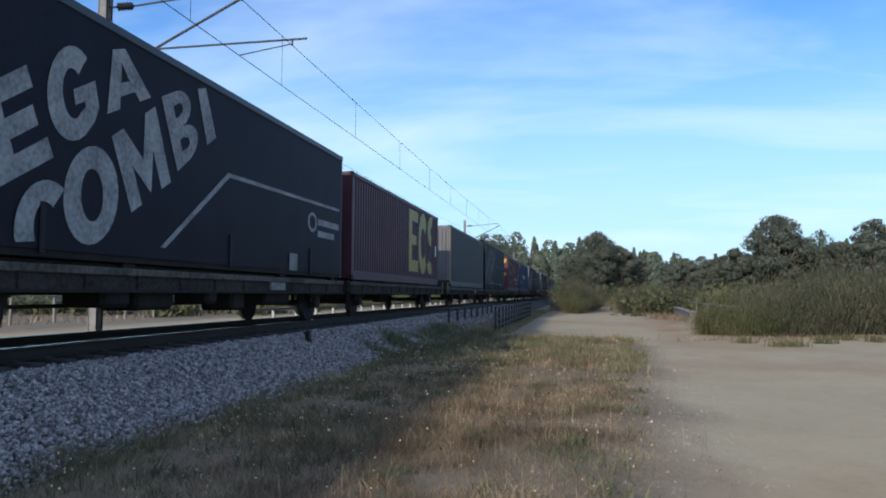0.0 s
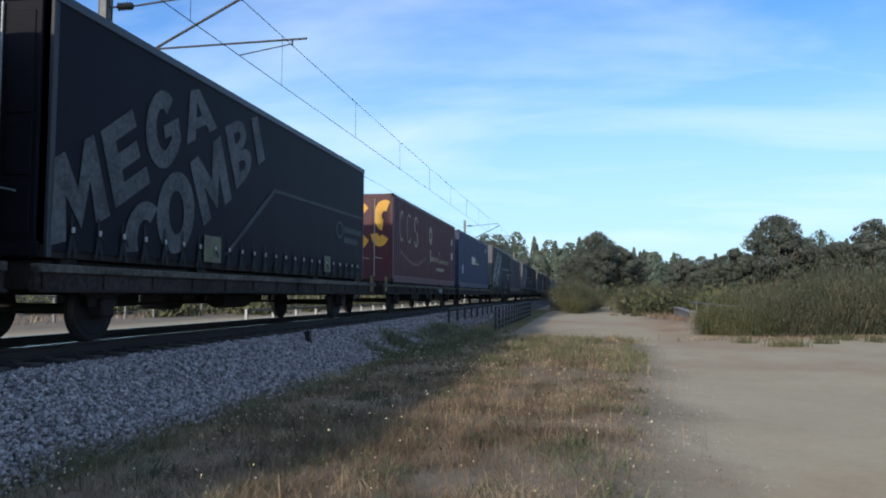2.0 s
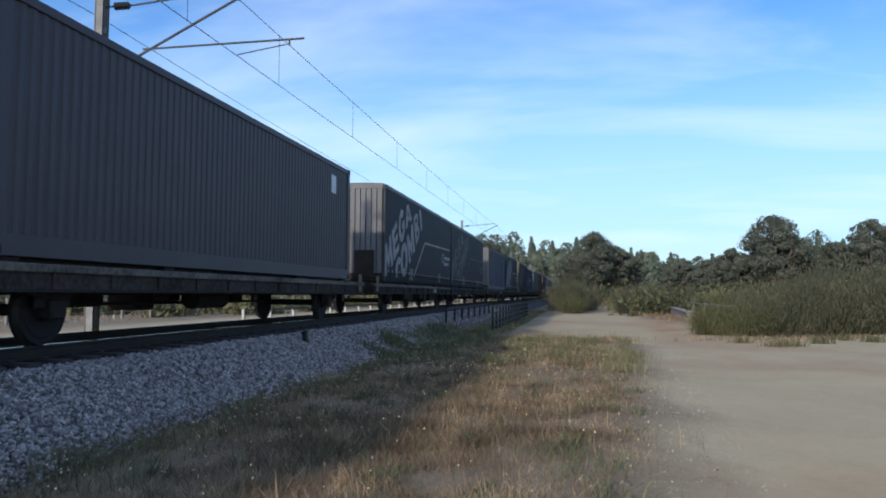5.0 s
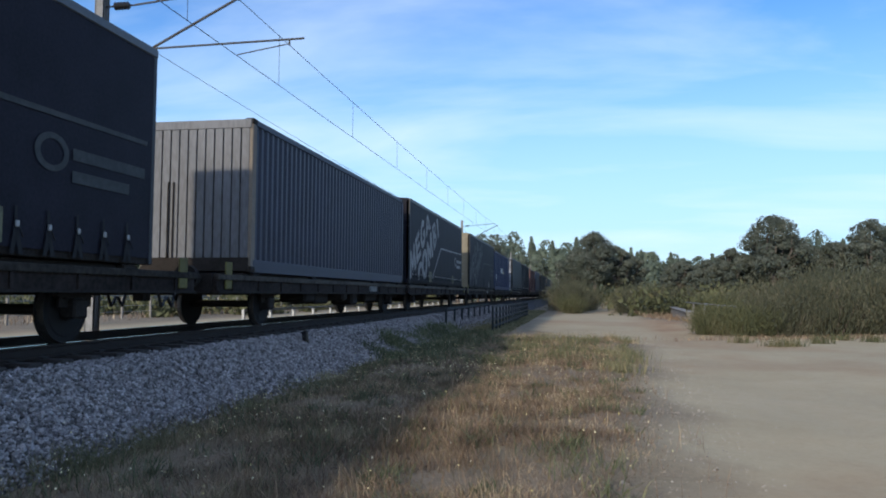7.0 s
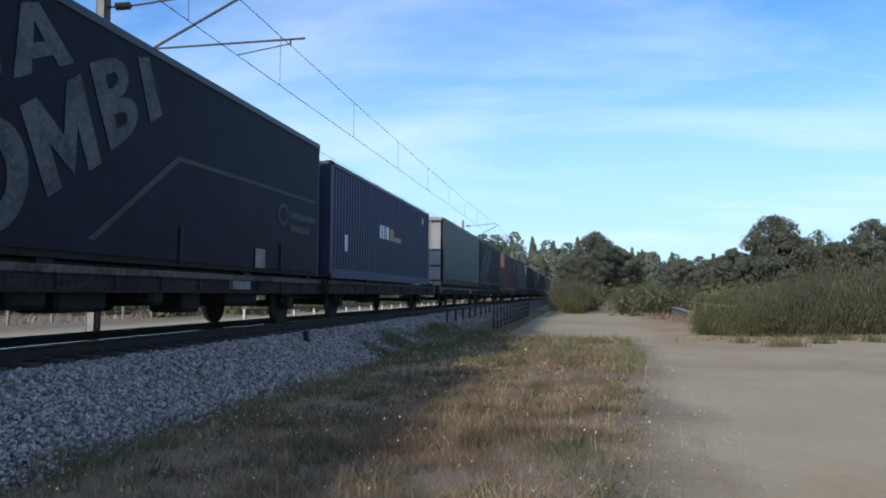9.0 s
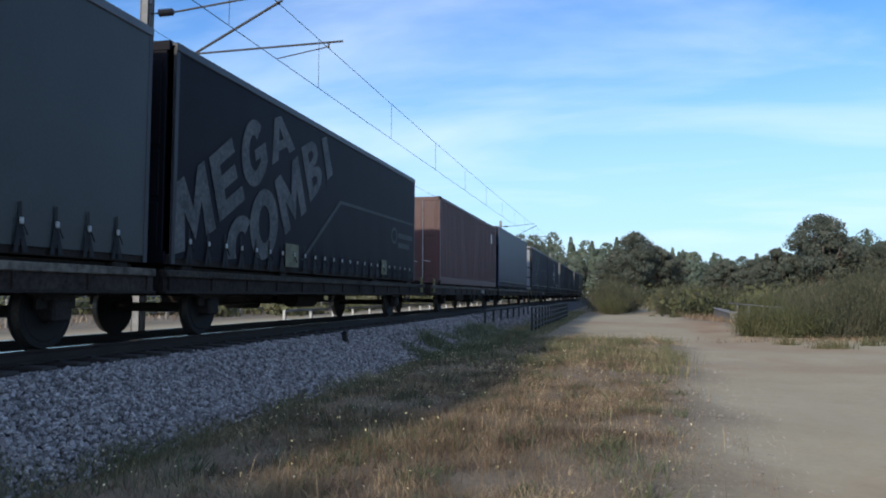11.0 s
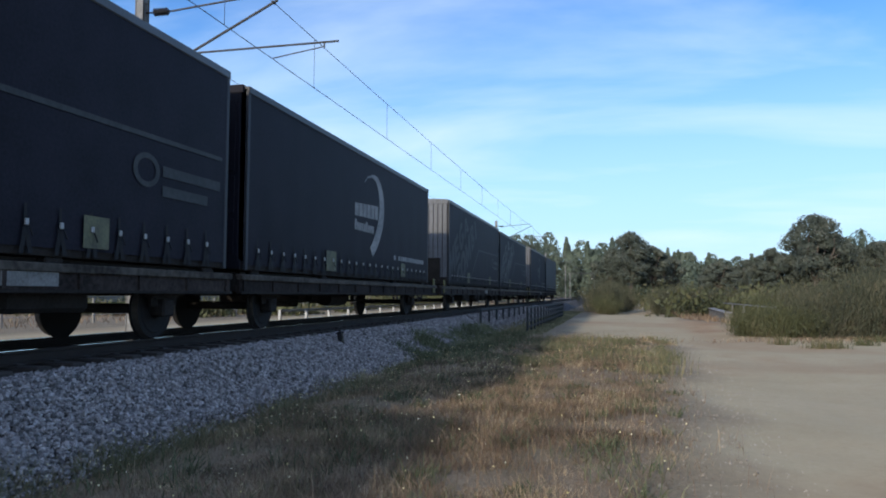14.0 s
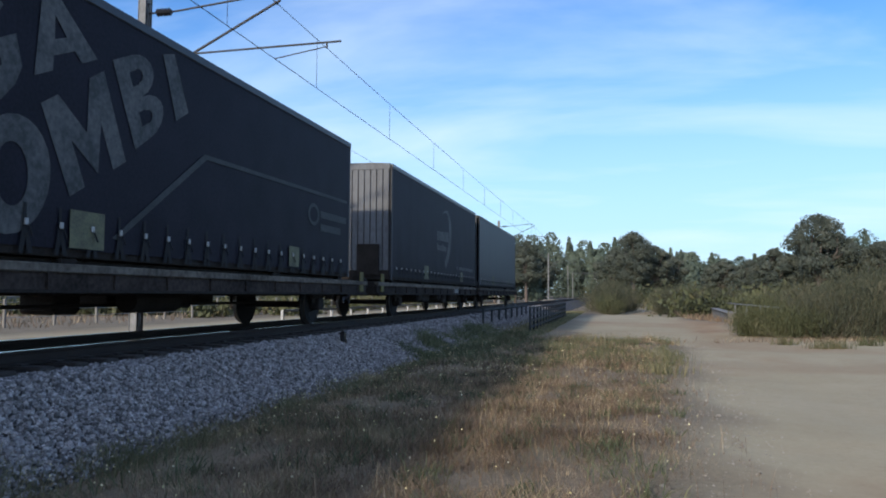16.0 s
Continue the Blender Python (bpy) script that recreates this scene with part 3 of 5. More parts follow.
        for s in (-1, 1):
            bm = bmesh.new()
            box(bm, s * 1.03 - 0.12, s * 1.03 + 0.12, y - 0.15, y + 0.15, 0.34, 0.62, 0.03)
            box(bm, s * 1.03 - 0.02, s * 1.03 + 0.02, y - 0.34, y + 0.34, 0.5, 0.76)
            for i in range(5):
                box(bm, s * 1.03 - 0.06, s * 1.03 + 0.06, y - 0.62 + i * 0.09, y + 0.62 - i * 0.09, 0.70 - i * 0.022, 0.72 - i * 0.022)
            part("axle_box", bm, M["steel"], w)
    return w


def arc(cx, cy, rx, ry, ix, iy, a0, a1, n=14):
    """Quads of a curved stroke between an outer and an inner ellipse."""
    out = []
    for i in range(n):
        a, b = (radians(a0 + (a1 - a0) * k / n) for k in (i, i + 1))
        out.append([(cx + p * math.cos(t), cy + q * math.sin(t)) for p, q, t in ((ix, iy, a), (rx, ry, a), (rx, ry, b), (ix, iy, b))])
    return out


def slab_rect(x0, x1, y0, y1):
    return [(x0, y0), (x1, y0), (x1, y1), (x0, y1)]


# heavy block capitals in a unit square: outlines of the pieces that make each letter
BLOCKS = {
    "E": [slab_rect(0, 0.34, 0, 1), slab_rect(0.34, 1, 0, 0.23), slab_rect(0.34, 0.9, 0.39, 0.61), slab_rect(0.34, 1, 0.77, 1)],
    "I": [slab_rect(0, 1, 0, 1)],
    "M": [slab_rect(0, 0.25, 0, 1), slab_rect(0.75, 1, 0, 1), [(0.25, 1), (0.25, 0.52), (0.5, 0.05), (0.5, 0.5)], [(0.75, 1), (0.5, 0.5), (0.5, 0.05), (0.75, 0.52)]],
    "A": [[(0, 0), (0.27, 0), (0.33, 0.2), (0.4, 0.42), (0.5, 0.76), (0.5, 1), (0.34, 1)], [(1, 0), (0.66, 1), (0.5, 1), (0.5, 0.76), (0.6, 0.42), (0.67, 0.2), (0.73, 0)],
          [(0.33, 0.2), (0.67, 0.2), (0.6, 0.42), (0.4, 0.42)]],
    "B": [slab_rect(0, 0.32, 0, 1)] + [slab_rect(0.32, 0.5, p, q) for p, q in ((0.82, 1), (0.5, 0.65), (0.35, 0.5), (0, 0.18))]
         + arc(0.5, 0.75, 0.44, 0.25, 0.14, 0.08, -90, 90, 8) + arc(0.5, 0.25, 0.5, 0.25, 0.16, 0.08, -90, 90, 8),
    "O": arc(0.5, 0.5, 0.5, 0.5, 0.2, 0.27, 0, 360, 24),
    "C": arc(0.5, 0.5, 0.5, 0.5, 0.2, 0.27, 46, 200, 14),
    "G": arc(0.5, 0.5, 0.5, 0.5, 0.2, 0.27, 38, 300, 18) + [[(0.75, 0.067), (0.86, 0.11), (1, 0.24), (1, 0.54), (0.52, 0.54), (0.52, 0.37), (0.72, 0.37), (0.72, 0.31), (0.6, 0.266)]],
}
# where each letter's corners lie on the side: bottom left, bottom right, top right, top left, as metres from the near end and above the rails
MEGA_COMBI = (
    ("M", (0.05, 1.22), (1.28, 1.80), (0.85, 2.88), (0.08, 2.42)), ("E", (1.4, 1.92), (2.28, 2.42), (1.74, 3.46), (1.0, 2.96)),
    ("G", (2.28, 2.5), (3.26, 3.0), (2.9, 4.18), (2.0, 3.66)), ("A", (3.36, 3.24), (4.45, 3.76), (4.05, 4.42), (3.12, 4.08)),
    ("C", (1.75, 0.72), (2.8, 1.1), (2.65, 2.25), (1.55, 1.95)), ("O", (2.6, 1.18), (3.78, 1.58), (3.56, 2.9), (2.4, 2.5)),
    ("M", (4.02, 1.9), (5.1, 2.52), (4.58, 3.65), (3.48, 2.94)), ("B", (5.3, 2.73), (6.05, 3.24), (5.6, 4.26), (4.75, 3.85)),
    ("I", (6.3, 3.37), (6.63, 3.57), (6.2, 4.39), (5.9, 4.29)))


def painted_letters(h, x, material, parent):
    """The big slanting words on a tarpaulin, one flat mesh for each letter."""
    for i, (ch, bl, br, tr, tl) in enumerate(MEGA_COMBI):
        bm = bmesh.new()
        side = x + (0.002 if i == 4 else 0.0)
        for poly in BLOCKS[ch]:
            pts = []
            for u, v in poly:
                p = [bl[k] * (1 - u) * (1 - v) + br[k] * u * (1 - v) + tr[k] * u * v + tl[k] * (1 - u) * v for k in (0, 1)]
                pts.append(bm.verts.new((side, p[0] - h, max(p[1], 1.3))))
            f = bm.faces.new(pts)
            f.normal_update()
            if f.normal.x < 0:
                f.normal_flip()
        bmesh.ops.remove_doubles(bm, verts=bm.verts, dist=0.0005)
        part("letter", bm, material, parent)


def flat_shape(name, pts, x, material, parent, label=""):
    """A thin painted shape on the side x; pts are (y, z) round its outline."""
    bm = bmesh.new()
    f = bm.faces.new([bm.verts.new((x, y, z)) for y, z in pts])
    bmesh.ops.recalc_face_normals(bm, faces=[f])
    r = bmesh.ops.extrude_face_region(bm, geom=[f])
    bmesh.ops.translate(bm, vec=(0.002, 0, 0), verts=[v for v in r["geom"] if isinstance(v, bmesh.types.BMVert)])
    bmesh.ops.recalc_face_normals(bm, faces=bm.faces)
    return part(name, bm, material, parent, label)


def rect(name, y0, y1, z0, z1, x, material, parent, label=""):
    return flat_shape(name, ((y0, z0), (y1, z0), (y1, z1), (y0, z1)), x, material, parent, label)


def ring(name, cy, cz, r0, r1, a0, a1, x, material, parent, label="", sy=1.0, taper=False):
    n = 28
    out, inn = [], []
    for i in range(n + 1):
        f = i / n
        a = radians(a0 + (a1 - a0) * f)
        ri = r1 - (r1 - r0) * (math.sin(math.pi * f) ** 0.7 if taper else 1)
        out.append((cy + sy * r1 * math.cos(a), cz + r1 * math.sin(a)))
        inn.append((cy + sy * min(ri, r1 - 0.004) * math.cos(a), cz + min(ri, r1 - 0.004) * math.sin(a)))
    bm = bmesh.new()
    vo = [bm.verts.new((x, *p)) for p in out]
    vi = [bm.verts.new((x, *p)) for p in inn]
    for i in range(n):
        bm.faces.new((vi[i], vo[i], vo[i + 1], vi[i + 1]))
    return part(name, bm, material, parent, label)


PAINT = {}


def paint(name, colour, second=None, rough=0.55, worn=0.45, **kw):
    if name not in PAINT:
        PAINT[name] = surface(name, colour, rough, second, 1.3, 22, amount=worn, **kw)
    return PAINT[name]


INK = lambda worn: surface("white_lettering", (0.34, 0.34, 0.335), 0.75, (0.13, 0.135, 0.14), 2.2, 14, amount=0.5) if worn == 0 else \
    surface("faded_lettering", (0.095, 0.098, 0.1), 0.7, (0.025, 0.03, 0.033), 1.6, 16, amount=0.55) if worn == 1 else \
    surface("ghost_lettering", (0.042, 0.048, 0.05), 0.7, (0.02, 0.025, 0.028), 1.2, 12, amount=0.6)
INKS = [INK(0), INK(1), INK(2)]
GREY_END = surface("grey_end_panel", (0.125, 0.134, 0.152), 0.6, (0.07, 0.072, 0.078), 1.5, 18, 0.1, amount=0.5, stretch=(1, 1, 0.3))
CREAM_END = surface("cream_door", (0.22, 0.19, 0.125), 0.6, (0.15, 0.13, 0.09), 2, 18, amount=0.5)
WHITE_END = surface("pale_blue_door", (0.21, 0.23, 0.265), 0.5, (0.13, 0.145, 0.17), 1.5, 18, amount=0.45)
GROOVE = surface("dark_groove", (0.03, 0.03, 0.032), 0.8)
RUST = surface("rusty_corner", (0.21, 0.175, 0.135), 0.85, (0.15, 0.13, 0.11), 3, 22, 0.2)


def end_wall(load, kind, y, face, z0, z1, colour):
    """The end of a load at y; face is -1 or 1, the way it looks."""
    def slab(name, x0, x1, za, zb, depth, mat, label=""):
        bm = bmesh.new()
        a, b = sorted((y, y + face * depth))
        box(bm, x0, x1, a, b, za, zb, 0.006 if depth > 0.01 else 0)
        return part(name, bm, mat, load, label)
    if kind == "ribbed":
        bm = bmesh.new(); a, b = sorted((y, y - face * 0.05)); box(bm, -1.2, 1.2, a, b, z0 + 0.05, z1 - 0.18)
        part("end_backing", bm, GROOVE, load)
        n = 12
        for i in range(n):
            x0 = -1.19 + i * 2.38 / n
            slab("end_panel", x0 + 0.014, x0 + 2.38 / n - 0.014, z0 + 0.3, z1 - 0.2, 0.045, GREY_END)
        slab("end_sill", -1.2, 1.2, z0 + 0.02, z0 + 0.3, 0.05, M["steel"])
        slab("end_header", -1.22, 1.22, z1 - 0.2, z1 - 0.02, 0.06, GREY_END)
        if z1 > 4.5:
            slab("equipment_box", 0.2, 0.9, z0 + 0.15, z0 + 1.1, 0.12, M["steel"])
        for x in (-0.62, -0.5):
            part("lock_bar", rod(bmesh.new(), (x, y + face * 0.07, z0 + 0.3), (x, y + face * 0.07, z0 + 1.9), 0.016), M["steel"], load)
    else:
        mats = {"cream": CREAM_END, "white": WHITE_END}.get(kind, colour)
        wide = kind == "white"
        for s in (-1, 1):
            door = slab("door", min(s * 0.015, s * 1.13), max(s * 0.015, s * 1.13), z0 + 0.2, z1 - 0.16, 0.05, GROOVE if wide else mats)
            for za, zb in ((z0 + 0.3, z0 + 0.95), (z0 + 1.05, z0 + 1.75), (z0 + 1.85, z1 - 0.3)):
                for xa, xb in ((0.03, 0.54), (0.58, 1.11)) if wide else ((0.1, 0.5), (0.66, 1.05)):
                    slab("door_panel", min(s * xa, s * xb), max(s * xa, s * xb), za, zb, 0.066, mats).parent = door
            for x in (0.07, 0.58):
                part("lock_bar", rod(bmesh.new(), (s * x, y + face * 0.085, z0 + 0.2), (s * x, y + face * 0.085, z1 - 0.18), 0.018), M["galv"], door, "steel lock bar")
                part("lock_handle", rod(bmesh.new(), (s * x, y + face * 0.1, z0 + 0.9), (s * (x + 0.3), y + face * 0.1, z0 + 0.84), 0.016), M["galv"], door)
        slab("end_header", -1.18, 1.18, z1 - 0.16, z1 - 0.01, 0.06, mats)
        slab("end_sill", -1.18, 1.18, z0 + 0.02, z0 + 0.2, 0.06, mats)
        slab("door_label", -0.95, -0.65, z0 + 0.35, z0 + 0.7, 0.07, M["plate"])


def curtain_load(label, tarp, end, roof_colour, lettering=None, crescent=None, buckles=True, line=None, top=4.62):
    """A swap body with tarpaulin sides."""
    load = tagged(empty("swap_body"), label, "swap body", "loads of the freight train")
    z0, z1, h = 1.14, top, UNIT / 2 + 0.12
    bm = bmesh.new(); box(bm, -1.24, 1.24, -h, h, z0, z0 + 0.16, 0.01)
    part("floor_frame", bm, M["steel"], load)
    for s in (-1, 1):  # tarpaulin with shallow waves and a slack foot
        nx, nz = 90, 10
        bm = bmesh.new()
        g = []
        for i in range(nx + 1):
            y = -h + 0.09 + (2 * h - 0.18) * i / nx
            col = []
            for j in range(nz + 1):
                f = j / nz
                bulge = 0.003 * math.sin(y * 5.1 + 3 * f) * (1 - f) + 0.005 * math.sin(math.pi * f) * wobble(y, f * 2, 0.6, len(label)) + 0.002 * wobble(y, f, 2.2, 1)
                col.append(bm.verts.new((s * (1.268 + bulge), y, z0 + 0.1 + (z1 - 0.16 - z0 - 0.1) * f)))
            g.append(col)
        for i in range(nx):
            for j in range(nz):
                q = (g[i][j], g[i + 1][j], g[i + 1][j + 1], g[i][j + 1])
                bm.faces.new(q if s > 0 else q[::-1])
        part("tarpaulin", bm, tarp, load, smooth=True)
        bm = bmesh.new(); box(bm, s * 1.26 - 0.03, s * 1.26 + 0.03, -h, h, z1 - 0.17, z1 - 0.03, 0.015)
        part("roof_rail", bm, roof_colour, load)
        for y in (-h + 0.05, h - 0.05):
            bm = bmesh.new(); box(bm, s * 1.245 - 0.03, s * 1.245 + 0.03, y - 0.05, y + 0.05, z0, z1 - 0.1, 0.01)
            part("corner_post", bm, R3 if roof_colour == R3 else R4, load)
    bm = bmesh.new()
    ring_pts = [(-1.26, z1 - 0.08), (-1.18, z1 - 0.01), (-0.6, z1 + 0.02), (0.6, z1 + 0.02), (1.18, z1 - 0.01), (1.26, z1 - 0.08)]
    ends = [[bm.verts.new((x, y, z)) for x, z in ring_pts] for y in (-h, h)]
    for i in range(5):
        bm.faces.new((ends[0][i], ends[0][i + 1], ends[1][i + 1], ends[1][i]))
    for e in ends:
        bm.faces.new(e)
    bmesh.ops.recalc_face_normals(bm, faces=bm.faces)
    part("roof", bm, roof_colour, load)
    end_wall(load, end, -h, -1, z0, z1, tarp)
    end_wall(load, "ribbed", h, 1, z0, z1, tarp)
    if buckles:
        bm = bmesh.new()
        for pts in (((-0.02, 0.6), (0.02, 0.6), (0.03, 0.36), (-0.03, 0.36)), ((-0.03, 0.36), (0.03, 0.36), (0.14, 0.02), (0.06, 0.02)), ((-0.03, 0.36), (0.03, 0.30), (-0.02, 0.02), (-0.09, 0.02))):
            f = bm.faces.new([bm.verts.new((1.291 + 0.003 * len(bm.faces), u, z0 + z)) for u, z in pts])
            f.normal_update()
            if f.normal.x < 0:
                f.normal_flip()
        box(bm, 1.30, 1.325, -0.03, 0.03, z0 + 0.34, z0 + 0.42, 0.008, 1); rod(bm, (1.315, 0.03, z0 + 0.34), (1.34, 0.07, z0 + 0.22), 0.011, seg=6, mat=0)
        first = part("strap_buckle", bm, [M["strap"], M["buckle"]], load, "dark strap with a steel buckle")
        first.location.y = -h + 0.45
        for i in range(1, 24):
            again("strap_buckle", first, load, pose(0, -h + 0.45 + i * 0.568, 0))
        rect("label_plate", -3.1, -2.45, z0 + 0.12, z0 + 0.6, 1.297, M["green"], load, "worn yellow-green plate")
        rect("label_plate", 3.4, 3.9, z0 + 0.14, z0 + 0.56, 1.297, M["green"], load, "worn yellow-green plate")
    else:
        rect("label_plate", 3.2, 3.7, z0 + 0.1, z0 + 0.5, 1.29, M["plate"], load, "pale plate")
        for y in (-5.0, 0.2, 4.6):
            bm = bmesh.new(); box(bm, 1.275, 1.30, y - 0.05, y + 0.05, z0 + 0.05, z0 + 0.7, 0.01)
            part("strap_buckle", bm, M["strap"], load)
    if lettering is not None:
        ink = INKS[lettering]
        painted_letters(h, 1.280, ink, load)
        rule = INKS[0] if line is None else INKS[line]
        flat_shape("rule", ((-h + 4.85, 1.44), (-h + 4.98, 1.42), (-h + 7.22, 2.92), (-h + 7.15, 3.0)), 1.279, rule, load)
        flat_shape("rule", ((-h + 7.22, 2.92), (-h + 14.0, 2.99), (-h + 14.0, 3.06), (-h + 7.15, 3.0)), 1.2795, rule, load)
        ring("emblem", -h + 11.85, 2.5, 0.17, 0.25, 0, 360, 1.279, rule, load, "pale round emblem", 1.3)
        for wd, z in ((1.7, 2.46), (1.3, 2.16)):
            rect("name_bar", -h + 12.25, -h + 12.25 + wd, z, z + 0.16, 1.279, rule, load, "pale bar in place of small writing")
    if crescent is not None:
        ink = INKS[crescent]
        outer = [(6.75, 3.74), (7.1, 3.98), (7.55, 4.1), (8.0, 4.1), (8.35, 3.92), (8.6, 3.62), (8.68, 3.3), (8.66, 2.95), (8.52, 2.6), (8.28, 2.28), (7.98, 2.0), (7.62, 1.76)]
        inner = [(6.75, 3.735), (7.1, 3.93), (7.5, 4.0), (7.85, 3.94), (8.05, 3.76), (8.18, 3.5), (8.22, 3.22), (8.15, 2.92), (8.02, 2.66), (7.82, 2.4), (7.6, 2.18), (7.38, 2.02)]
        bm = bmesh.new()
        rims = [[bm.verts.new((1.280, -h + u, z)) for u, z in edge] for edge in (inner, outer)]
        for i in range(len(outer) - 1):
            bm.faces.new((rims[0][i], rims[0][i + 1], rims[1][i + 1], rims[1][i]))
        part("crescent", bm, ink, load, "pale painted crescent")
        for i in range(6):
            rect("name_bar", -h + 6.05 + i * 0.345, -h + 6.35 + i * 0.345, 2.80 + 0.008 * i, 3.14 + 0.02 * i, 1.279, ink, load, "pale bar in place of lettering")
        for i in range(9):
            rect("name_bar", -h + 6.05 + i * 0.185, -h + 6.205 + i * 0.185, 2.42, (2.70 if i in (0, 5) else 2.63), 1.279, ink, load, "pale bar in place of lettering")
        for i in range(15):
            if i != 1:
                rect("name_bar", -h + 9.75 + i * 0.255, -h + 9.96 + i * 0.255, 1.78, 1.92, 1.281, ink, load, "thin pale bar in place of small writing")
    return load


def container(label, colour, end, marks, end_mark=None, pitch=0.285, depth=0.055, top=4.36):
    """A 45-foot steel box with corrugated sides."""
    load = tagged(empty("container"), label, "container", "loads of the freight train")
    z0, z1, h = 1.14, top, UNIT / 2
    for s in (-1, 1):
        bm = bmesh.new()
        prev = None
        y = -h + 0.2
        k = 0
        while y < h - 0.2:
            out = 1.235
            inn = out - depth
            for dy, x in ((0, out), (pitch * 0.34, out), (pitch * 0.5, inn), (pitch * 0.84, inn)):
                col = [bm.verts.new((s * x, y + dy, z)) for z in (z0 + 0.24, z1 - 0.12)]
                if prev:
                    q = (prev[0], col[0], col[1], prev[1])
                    bm.faces.new(q if s > 0 else q[::-1])
                prev = col
            y += pitch
            k += 1
        part("side_panel", bm, colour, load, "corrugated steel side")
        for za, zb in ((z0 - 0.01, z0 + 0.26), (z1 - 0.13, z1)):
            bm = bmesh.new(); box(bm, s * 1.22 - 0.035, s * 1.22 + 0.035, -h + 0.1, h - 0.1, za, zb, 0.01)
            part("bottom_rail" if za < 2 else "top_rail", bm, colour, load)
        for y in (-h + 0.1, h - 0.1):
            bm = bmesh.new(); box(bm, s * 1.185 - 0.065, s * 1.185 + 0.065, y - 0.1, y + 0.1, z0 + 0.1, z1 - 0.05, 0.015)
            part("corner_post", bm, RUST if end == "ribbed" and y < 0 else colour, load)
            for z in (z0, z1 - 0.115):
                bm = bmesh.new(); box(bm, s * 1.17 - 0.088, s * 1.17 + 0.088, y - 0.108, y + 0.108, z, z + 0.125, 0.012)
                part("corner_casting", bm, M["steel"], load)
    bm = bmesh.new()
    box(bm, -1.2, 1.2, -h + 0.05, h - 0.05, z1 - 0.06, z1 - 0.02)
    for i in range(44):
        y = -h + 0.35 + i * 0.308
        box(bm, -1.12, 1.12, y - 0.07, y + 0.07, z1 - 0.03, z1 + 0.004)
    part("roof", bm, colour, load)
    bm = bmesh.new(); box(bm, -1.2, 1.2, -h + 0.05, h - 0.05, z0 + 0.12, z0 + 0.24)
    part("floor_frame", bm, M["steel"], load)
    end_wall(load, end, -h + 0.03, -1, z0, z1, colour)
    end_wall(load, "doors", h - 0.03, 1, z0, z1, colour)
    for kind, *a in marks:
        if kind == "bar":
            y0, y1, za, zb, mat = a
            rect("name_bar", -h + y0, -h + y1, za, zb, 1.242, mat, load)
        elif kind == "star":
            cy, cz, r, mat = a
            flat_shape("star", [(-h + cy + (r if k % 2 == 0 else r * 0.42) * math.sin(k * math.pi / 5), cz + (r if k % 2 == 0 else r * 0.42) * math.cos(k * math.pi / 5)) for k in range(10)], 1.242, mat, load)
        elif kind == "ring":
            cy, cz, r0, r1, sy, a0, a1, mat = a
            ring("emblem", -h + cy, cz, r0, r1, a0, a1, 1.242, mat, load, "painted open ring", sy)
    if end_mark:
        for cx, cz, r0, r1, a0, a1 in ((-0.18, 3.2, 0.34, 0.78, 40, 325), (0.95, 3.55, 0.13, 0.46, 60, 255), (0.78, 2.92, 0.1, 0.4, 185, 335)):
            bm = bmesh.new()
            n = 28
            vs = [[bm.verts.new((cx + 0.85 * r * math.cos(radians(a0 + (a1 - a0) * i / n)), -h - 0.045, cz + 1.25 * r * math.sin(radians(a0 + (a1 - a0) * i / n)))) for i in range(n + 1)] for r in (r0, r1)]
            for i in range(n):
                bm.faces.new((vs[0][i], vs[1][i], vs[1][i + 1], vs[0][i + 1]))
            part("painted_ring", bm, end_mark, load, "yellow painted open ring on the doors")
    return load


GREEN_TARP = dict(second=(0.0105, 0.011, 0.0165), rough=0.6, worn=0.45, bump=0.03, spec=0.1)
T1 = paint("dark_green_tarpaulin", (0.0165, 0.0162, 0.0255), **GREEN_TARP)
T2 = paint("faded_green_tarpaulin", (0.0195, 0.0192, 0.030), **GREEN_TARP)
T0 = paint("soiled_black_tarpaulin", (0.0105, 0.0105, 0.017), **dict(GREEN_TARP, second=(0.007, 0.0075, 0.011)))
T3 = paint("blue_grey_tarpaulin", (0.015, 0.02, 0.05), second=(0.01, 0.014, 0.034), rough=0.5, bump=0.08)
T4 = paint("grey_green_tarpaulin", (0.024, 0.032, 0.033), second=(0.016, 0.021, 0.022), rough=0.55, bump=0.08)
T5 = paint("grey_tarpaulin", (0.035, 0.04, 0.046), second=(0.024, 0.028, 0.032), rough=0.55, bump=0.08)
R1 = paint("grey_roof_rail", (0.085, 0.092, 0.1), rough=0.45)
R2 = paint("dark_roof_rail", (0.035, 0.041, 0.05), rough=0.5)
R4 = paint("black_post_paint", (0.022, 0.026, 0.034), (0.012, 0.014, 0.018), rough=0.6)
R3 = paint("blue_frame", (0.0264, 0.0396, 0.106), rough=0.5)
MAROON = paint("maroon_paint", (0.068, 0.016, 0.032), (0.036, 0.0125, 0.021), spec=0.4)
BROWN = paint("brown_red_paint", (0.082, 0.017, 0.026), (0.046, 0.0135, 0.0185), spec=0.4)
ORANGE = paint("rusty_red_paint", (0.085, 0.03, 0.03), (0.046, 0.02, 0.022))
SLATE = paint("slate_grey_paint", (0.034, 0.042, 0.05), (0.022, 0.027, 0.031))
STEEL_BLUE = paint("grey_blue_paint", (0.024, 0.031, 0.06), (0.016, 0.02, 0.037))
BLUE = paint("blue_paint", (0.026, 0.042, 0.092), (0.018, 0.028, 0.06), spec=0.4)
DEEP = paint("deep_blue_paint", (0.019, 0.027, 0.078), (0.013, 0.018, 0.045), spec=0.4)
